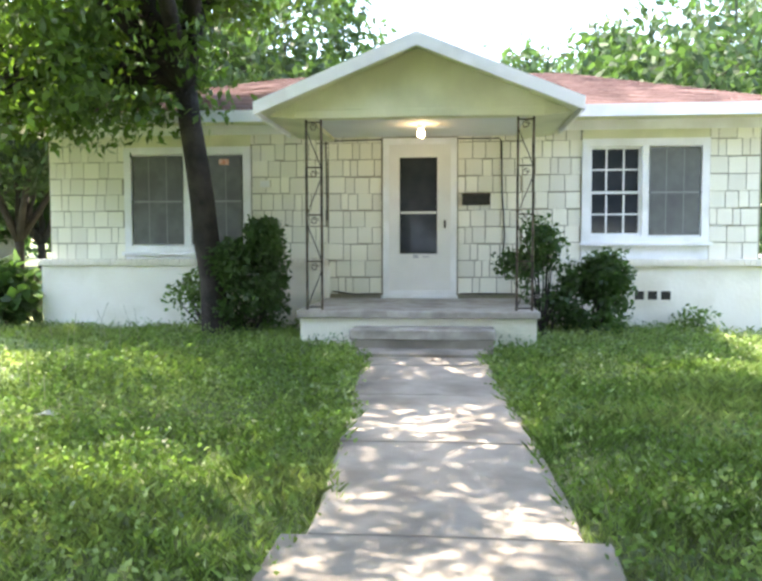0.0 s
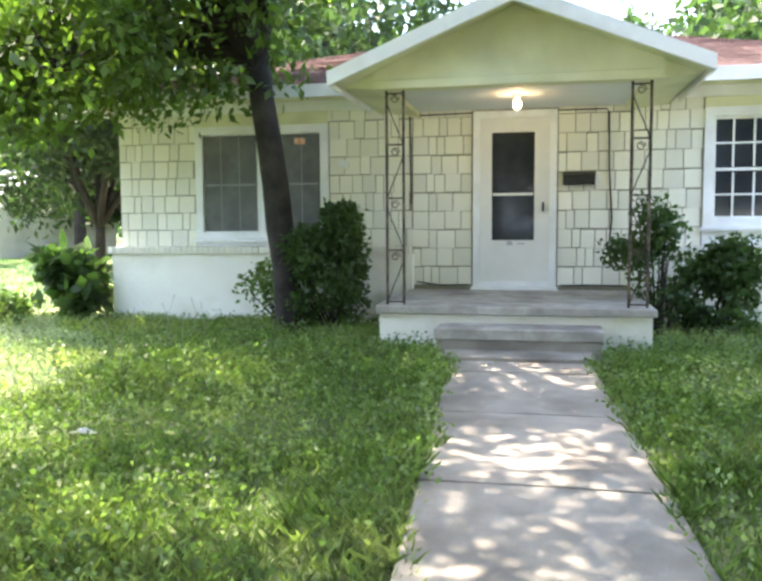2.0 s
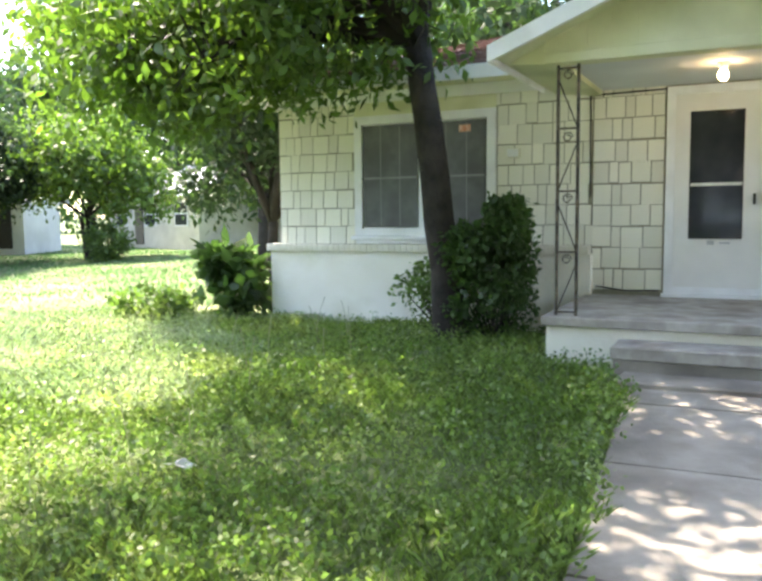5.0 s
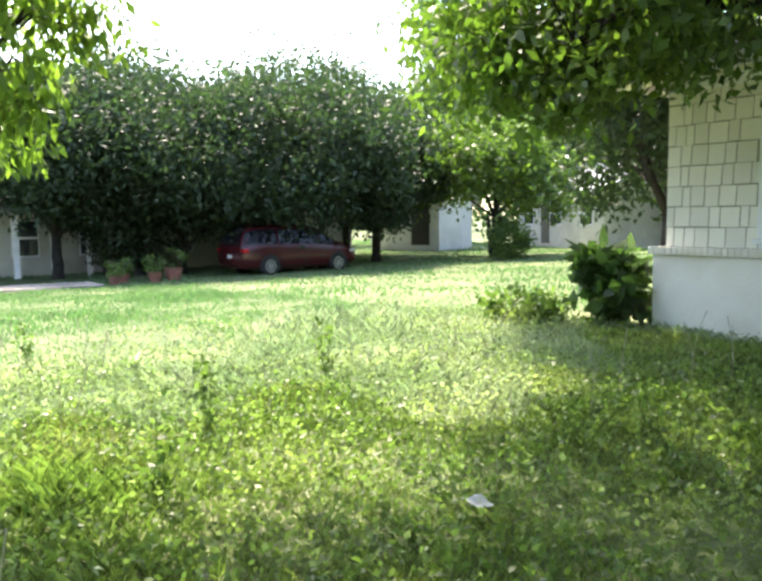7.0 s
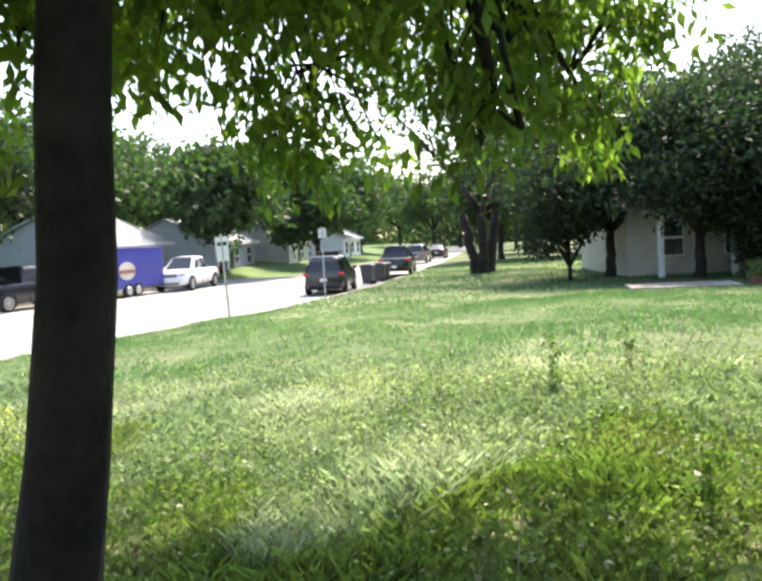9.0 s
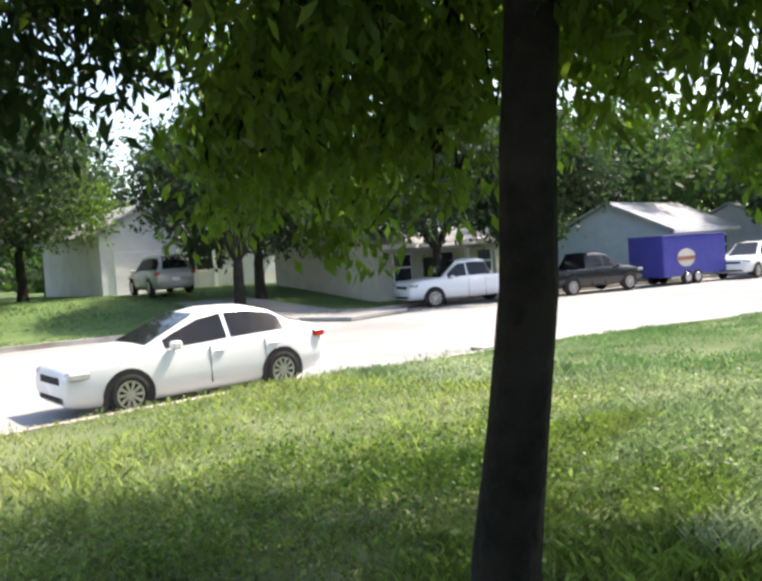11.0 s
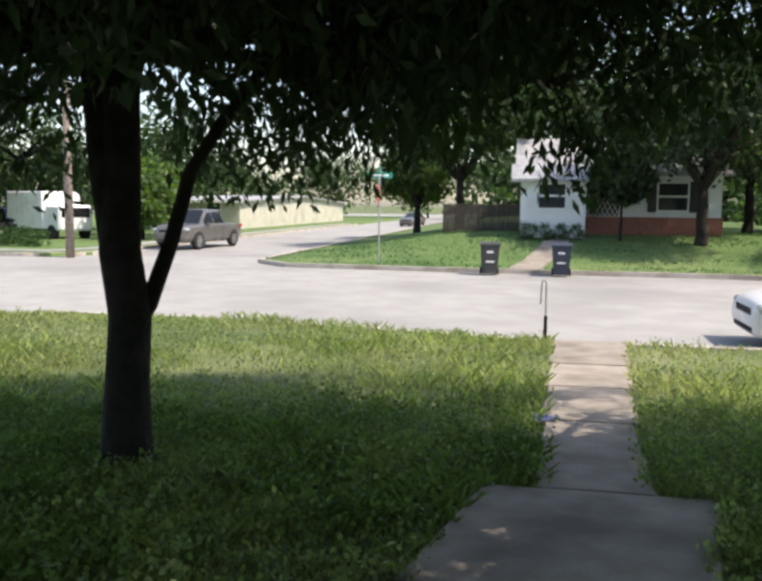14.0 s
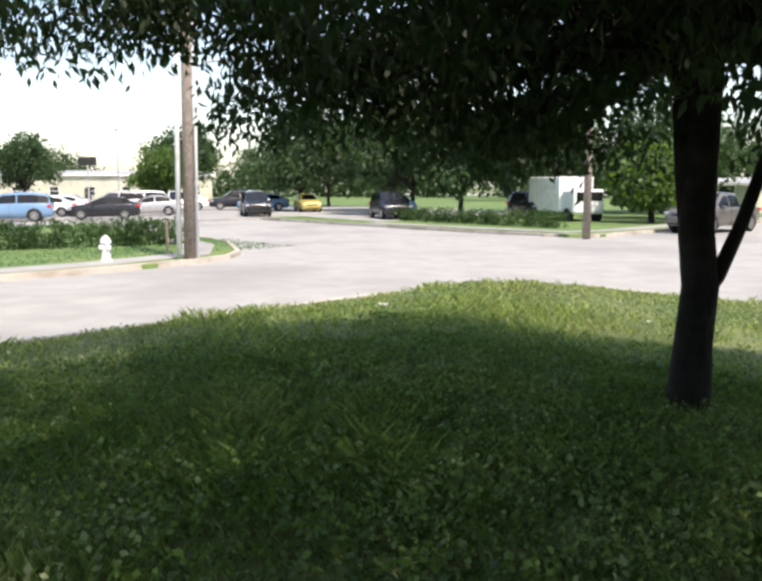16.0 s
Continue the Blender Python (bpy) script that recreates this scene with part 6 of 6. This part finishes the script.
# far masts and low building beyond the lot
for x, y, h in ((98.9, -53.6, 9.5), (104, -44, 8.0), (109, -38, 8.5)):
    p = empty("light_mast", pose(x, y, -0.7), "slim grey parking lot light mast", "lamp post")
    bm = bmesh.new()
    tube(bm, [(0, 0, 0), (0, 0, h)], [0.12, 0.07], 8)
    part("mast", bm, STEEL, p)
    part("lamp_head", boxed(-0.6, 0.6, -0.15, 0.15, h, h + 0.15), STEEL, p)
bb = empty("billboard", pose(109.6, -54.4, -0.7, 0, 0, 60), "small dark billboard on one post", "sign")
part("board", boxed(-1.2, 1.2, -0.1, 0.1, 5.2, 6.4), BLACK, bb)
part("post", boxed(-0.1, 0.1, -0.1, 0.1, 0, 5.2), STEEL, bb)
plain_house(118, -62, 30, 14, -0.7, 60, CREAMWALL, ROOFGREY, "low beige commercial building beyond the lot", 4.0, 0.6, 6)
plain_house(27.5, -86, 9, 38, -0.7, 0, CREAMWALL, ROOFGREY, "long pale building down the side street", 2.4, 0.5, 2)
bx = empty("box_truck", pose(27.6, -47.5, -0.67, 0, 0, 150), "white box truck behind the hedge", "truck")
part("cargo_box", boxed(-2.6, 1.6, -1.15, 1.15, 0.6, 2.7, 0.04), TRIM, bx)
part("cab", boxed(1.65, 3.2, -1.0, 1.0, 0.5, 1.95, 0.12), CARWHITE, bx)
part("windscreen", boxed(3.0, 3.215, -0.85, 0.85, 1.25, 1.8, 0.02), CARGLASS, bx)
for ax in (-1.6, 2.4):
    for s in (-1, 1):
        bm = bmesh.new()
        tube(bm, [(ax, s * 0.8, 0.42), (ax, s * 1.08, 0.42)], 0.42, 16)
        part("wheel", bm, TYRE, bx)

# ---- grass ----
def blades(name, x0, x1, y0, y1, n, h, w, seed, zfun, label, material, keep=None, lean=0.5):
    rng = np.random.default_rng(seed)
    x, y = rng.uniform(x0, x1, n), rng.uniform(y0, y1, n)
    ok = np.ones(n, bool) if keep is None else keep(x, y)
    x, y = x[ok], y[ok]
    n = len(x)
    z = zfun(x, y)
    clump = (0.75 + 0.35 * np.sin(x * 0.8 + 1.3 * np.sin(y * 0.6)) * np.sin(y * 1.1 + 0.7)) * (0.55 + 0.9 * (np.sin(x * 2.3 + np.sin(y * 1.7) * 2) * np.sin(y * 2.9 + np.cos(x * 1.1) * 2) * 0.5 + 0.5)) * 1.25
    H = h * clump * rng.uniform(0.5, 1.4, n)
    a, b = rng.uniform(0, 2 * math.pi, n), rng.uniform(0, 2 * math.pi, n)
    W = w * rng.uniform(0.6, 1.4, n)
    dx, dy = np.cos(a) * W, np.sin(a) * W
    lx, ly = np.cos(b) * H * lean * rng.random(n), np.sin(b) * H * lean * rng.random(n)
    base = z - 0.01
    v = np.stack([np.stack([x - dx, y - dy, base], 1), np.stack([x + dx, y + dy, base], 1),
                  np.stack([x + dx * 0.8 + lx * 0.4, y + dy * 0.8 + ly * 0.4, base + H * 0.6], 1), np.stack([x + lx, y + ly, base + H], 1)], 1).reshape(-1, 3)
    f = np.arange(n * 4).reshape(-1, 4)
    return tagged(new(name, soup(name, v, f, material)), label, "grass", kind="stuff")


def off_walk(x, y):
    wx = np.interp(y, [-17.6, -11.7, -10.1, -8.6, -7.0, -5, -3], [-0.57, -0.07, 0.03, 0.36, 0.41, 0.30, 0.16])
    wh = np.where(y > -10.2, np.where(y > -7.3, 0.58, np.where(y > -8.75, 0.70, 0.64)), np.interp(y, [-17.6, -10.5], [0.5, 0.33]))
    wh = wh + 0.05 * np.sin(y * 5.3) * np.sin(y * 2.1 + x)
    ok = np.abs(x - wx) > wh
    ok &= ~((x > -1.32) & (x < 1.42) & (y > -2.1)) & ~((x > -0.68) & (x < 0.92) & (y > -2.85))
    ok &= (y < -0.14) | (x < -5.4) | (x > 4.6)
    ok &= (y > np.interp(x, CURB_X, CURB_Y) + 0.02)
    return ok


def lush(x, y):
    """Lush turf round the walk, its colour darkened for tree shade; the open field to the west has gone to seed."""
    return x > -4.4 + 0.9 * np.sin(y * 1.3) + 0.6 * np.sin(y * 3.1 + x)


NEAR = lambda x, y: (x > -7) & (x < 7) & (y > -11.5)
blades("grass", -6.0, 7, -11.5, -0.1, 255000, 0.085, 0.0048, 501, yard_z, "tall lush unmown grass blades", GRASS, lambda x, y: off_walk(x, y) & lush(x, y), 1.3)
blades("grass", -7, -2.8, -11.5, -0.1, 100000, 0.085, 0.0045, 506, yard_z, "pale seeding grass of the open lawn", FIELD, lambda x, y: off_walk(x, y) & ~lush(x, y), 1.3)
def mown_edge(x, y):
    return x < -9.0 + 0.7 * np.sin(y * 0.9) + 0.4 * np.sin(y * 2.7)


blades("grass", -11, -7, -19, -0.1, 45000, 0.10, 0.008, 502, yard_z, "unmown grass blades with pale tips", FIELD, lambda x, y: off_walk(x, y) & ~mown_edge(x, y), 1.2)
blades("grass", -22, -7, -19, -0.1, 110000, 0.06, 0.009, 508, yard_z, "mown cool green grass next door", MOWN, lambda x, y: off_walk(x, y) & mown_edge(x, y), 1.0)
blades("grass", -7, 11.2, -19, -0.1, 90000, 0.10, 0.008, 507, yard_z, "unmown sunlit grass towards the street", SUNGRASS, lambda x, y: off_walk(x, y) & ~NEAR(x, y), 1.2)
blades("grass", -60, -7, -16, 30, 120000, 0.07, 0.022, 503, yard_z, "shorter mown grass of the side lawn", MOWN, lambda x, y: (y > np.interp(x, CURB_X, CURB_Y) + 0.05) & ((x < -22) | (y > -0.1)))
blades("grass", -40, 9.9, -46, -25, 70000, 0.06, 0.022, 504, far_z, "short mown grass across the street", MOWN, lambda x, y: (y < np.interp(x, FAR_X, FAR_Y) - 0.1) & (y > np.interp(x, FAR_X, FAR_Y) - 14) & (np.abs(x - np.interp(y, [-39.4, -31.7], [-1.1, 0.35])) > 0.52))
blades("grass", 20, 34, -22, 10, 20000, 0.06, 0.022, 505, east_z, "short mown grass on the verge", MOWN, lambda x, y: x > 22.2)


def weeds(seed, n, x0, x1, y0, y1, label, size, material, keep=off_walk):
    """Low broad leaves among the grass."""
    rng = np.random.default_rng(seed)
    x, y = rng.uniform(x0, x1, n), rng.uniform(y0, y1, n)
    dens = np.sin(x * 1.3 + 1.0) * np.sin(y * 1.1) + np.sin(x * 0.5 - y * 0.7)
    ok = keep(x, y) & (dens + rng.normal(0, 0.9, n) > -0.5)
    c = np.stack([x[ok], y[ok], yard_z(x[ok], y[ok]) + rng.uniform(0.02, 0.13, ok.sum())], 1)
    v, f = leaf_cloud(c, np.full(len(c), 0.10), 7, size, rng, -0.1, 0.7)
    tagged(new("weeds", soup("weeds", v, f, material)), label, "weeds", kind="stuff")


weeds(601, 33000, -6, 8, -12.5, -0.2, "leafy clover and weeds through the lawn", 0.036, WEED, lambda x, y: off_walk(x, y) & lush(x, y))
weeds(603, 13000, -8, -1.6, -12.5, -0.2, "pale clover and weeds in the open lawn", 0.036, WEEDPALE, lambda x, y: off_walk(x, y) & ~lush(x, y))
weeds(602, 9000, -10, 10, -17.5, -0.5, "broad-leaved weeds in the side lawn", 0.040, WEEDPALE)

# tall seed stalks
rng = np.random.default_rng(700)
bm = bmesh.new()
for _ in range(90):
    x, y = rng.uniform(-9, -2.5), rng.uniform(-8.5, -1.5)
    z = float(yard_z(x, y))
    h = rng.uniform(0.3, 0.6)
    lx, ly = rng.normal(0, 0.08, 2)
    tube(bm, [(x, y, z), (x + lx * 0.4, y + ly * 0.4, z + h * 0.6), (x + lx, y + ly, z + h)], [0.003, 0.0025, 0.004], 3, False)
tagged(new("seed_stalks", finish(bm, "seed_stalks", FLOWER)), "tall dry seed stalks above the grass", "weeds", kind="stuff")
for k in range(5):
    x, y = ((-3.6, -6.6), (-4.4, -6.0), (-6.5, -7.2), (-5.4, -4.5), (-7.8, -6.4))[k]
    shrub("tall_weed", x, y, float(yard_z(x, y)), [((0, 0, 0.3), (0.07, 0.07, 0.3))], 710 + k, "single tall leafy weed in the lawn", WEED, 12, 8, 0.05, 0.05, 0.003, WEED)

# ---- wall pieces: shingles and ledge bricks ----
_widths = (0.10, 0.13, 0.17, 0.20, 0.23)
_meshes = {w: shingle_mesh(w - 0.012, 0.215) for w in _widths}


def shingle_row(xa, xb, z):
    x = xa
    while x < xb - 0.06:
        room = xb - x
        fits = [w for w in _widths if w <= room + 0.02] or [_widths[0]]
        w = random.choice(fits)
        if room - w < 0.09 and room < 0.26:
            w = min(_widths, key=lambda q: abs(q - room))
        ob = new("shingle", _meshes[w])
        ob.parent = wall
        ob.matrix_basis = pose(x + w / 2, -0.002 - random.uniform(0, 0.003), z + random.uniform(-0.007, 0.007), 0, random.uniform(-0.4, 0.4), 0)
        x += w


for r in range(8):
    z = 0.97 + r * 0.226
    if z > 2.7:
        break
    for xa, xb in ((-5.23, -1.26), (1.37, 4.44)):
        cuts = [o for o in ((-4.14, -2.32, 1.0, 2.55), (2.14, 3.80, 1.1, 2.6)) if xa < o[0] < xb and z + 0.226 > o[2] and z < o[3]]
        for o in cuts:
            shingle_row(xa, o[0], z)
            xa = o[1]
        shingle_row(xa, xb, z)
for r in range(10):
    z = 0.50 + r * 0.228
    if z > 2.56:
        break
    shingle_row(-1.25, -0.51, z)
    shingle_row(0.51, 1.36, z)

ledge = boxed(-0.0365, 0.0365, -0.165, 0.0, 0.0, 0.088, 0.004)
ledge = finish(ledge, "ledge_brick", BRICKPAINT)
for xa, xb in ((-5.36, -1.27), (1.40, 4.58)):
    x = xa + 0.036
    while x < xb:
        ob = new("brick", ledge)
        ob.parent = house
        ob.matrix_basis = pose(x, 0.0 - 0.003, 0.882 + random.uniform(-0.003, 0.003))
        x += 0.076
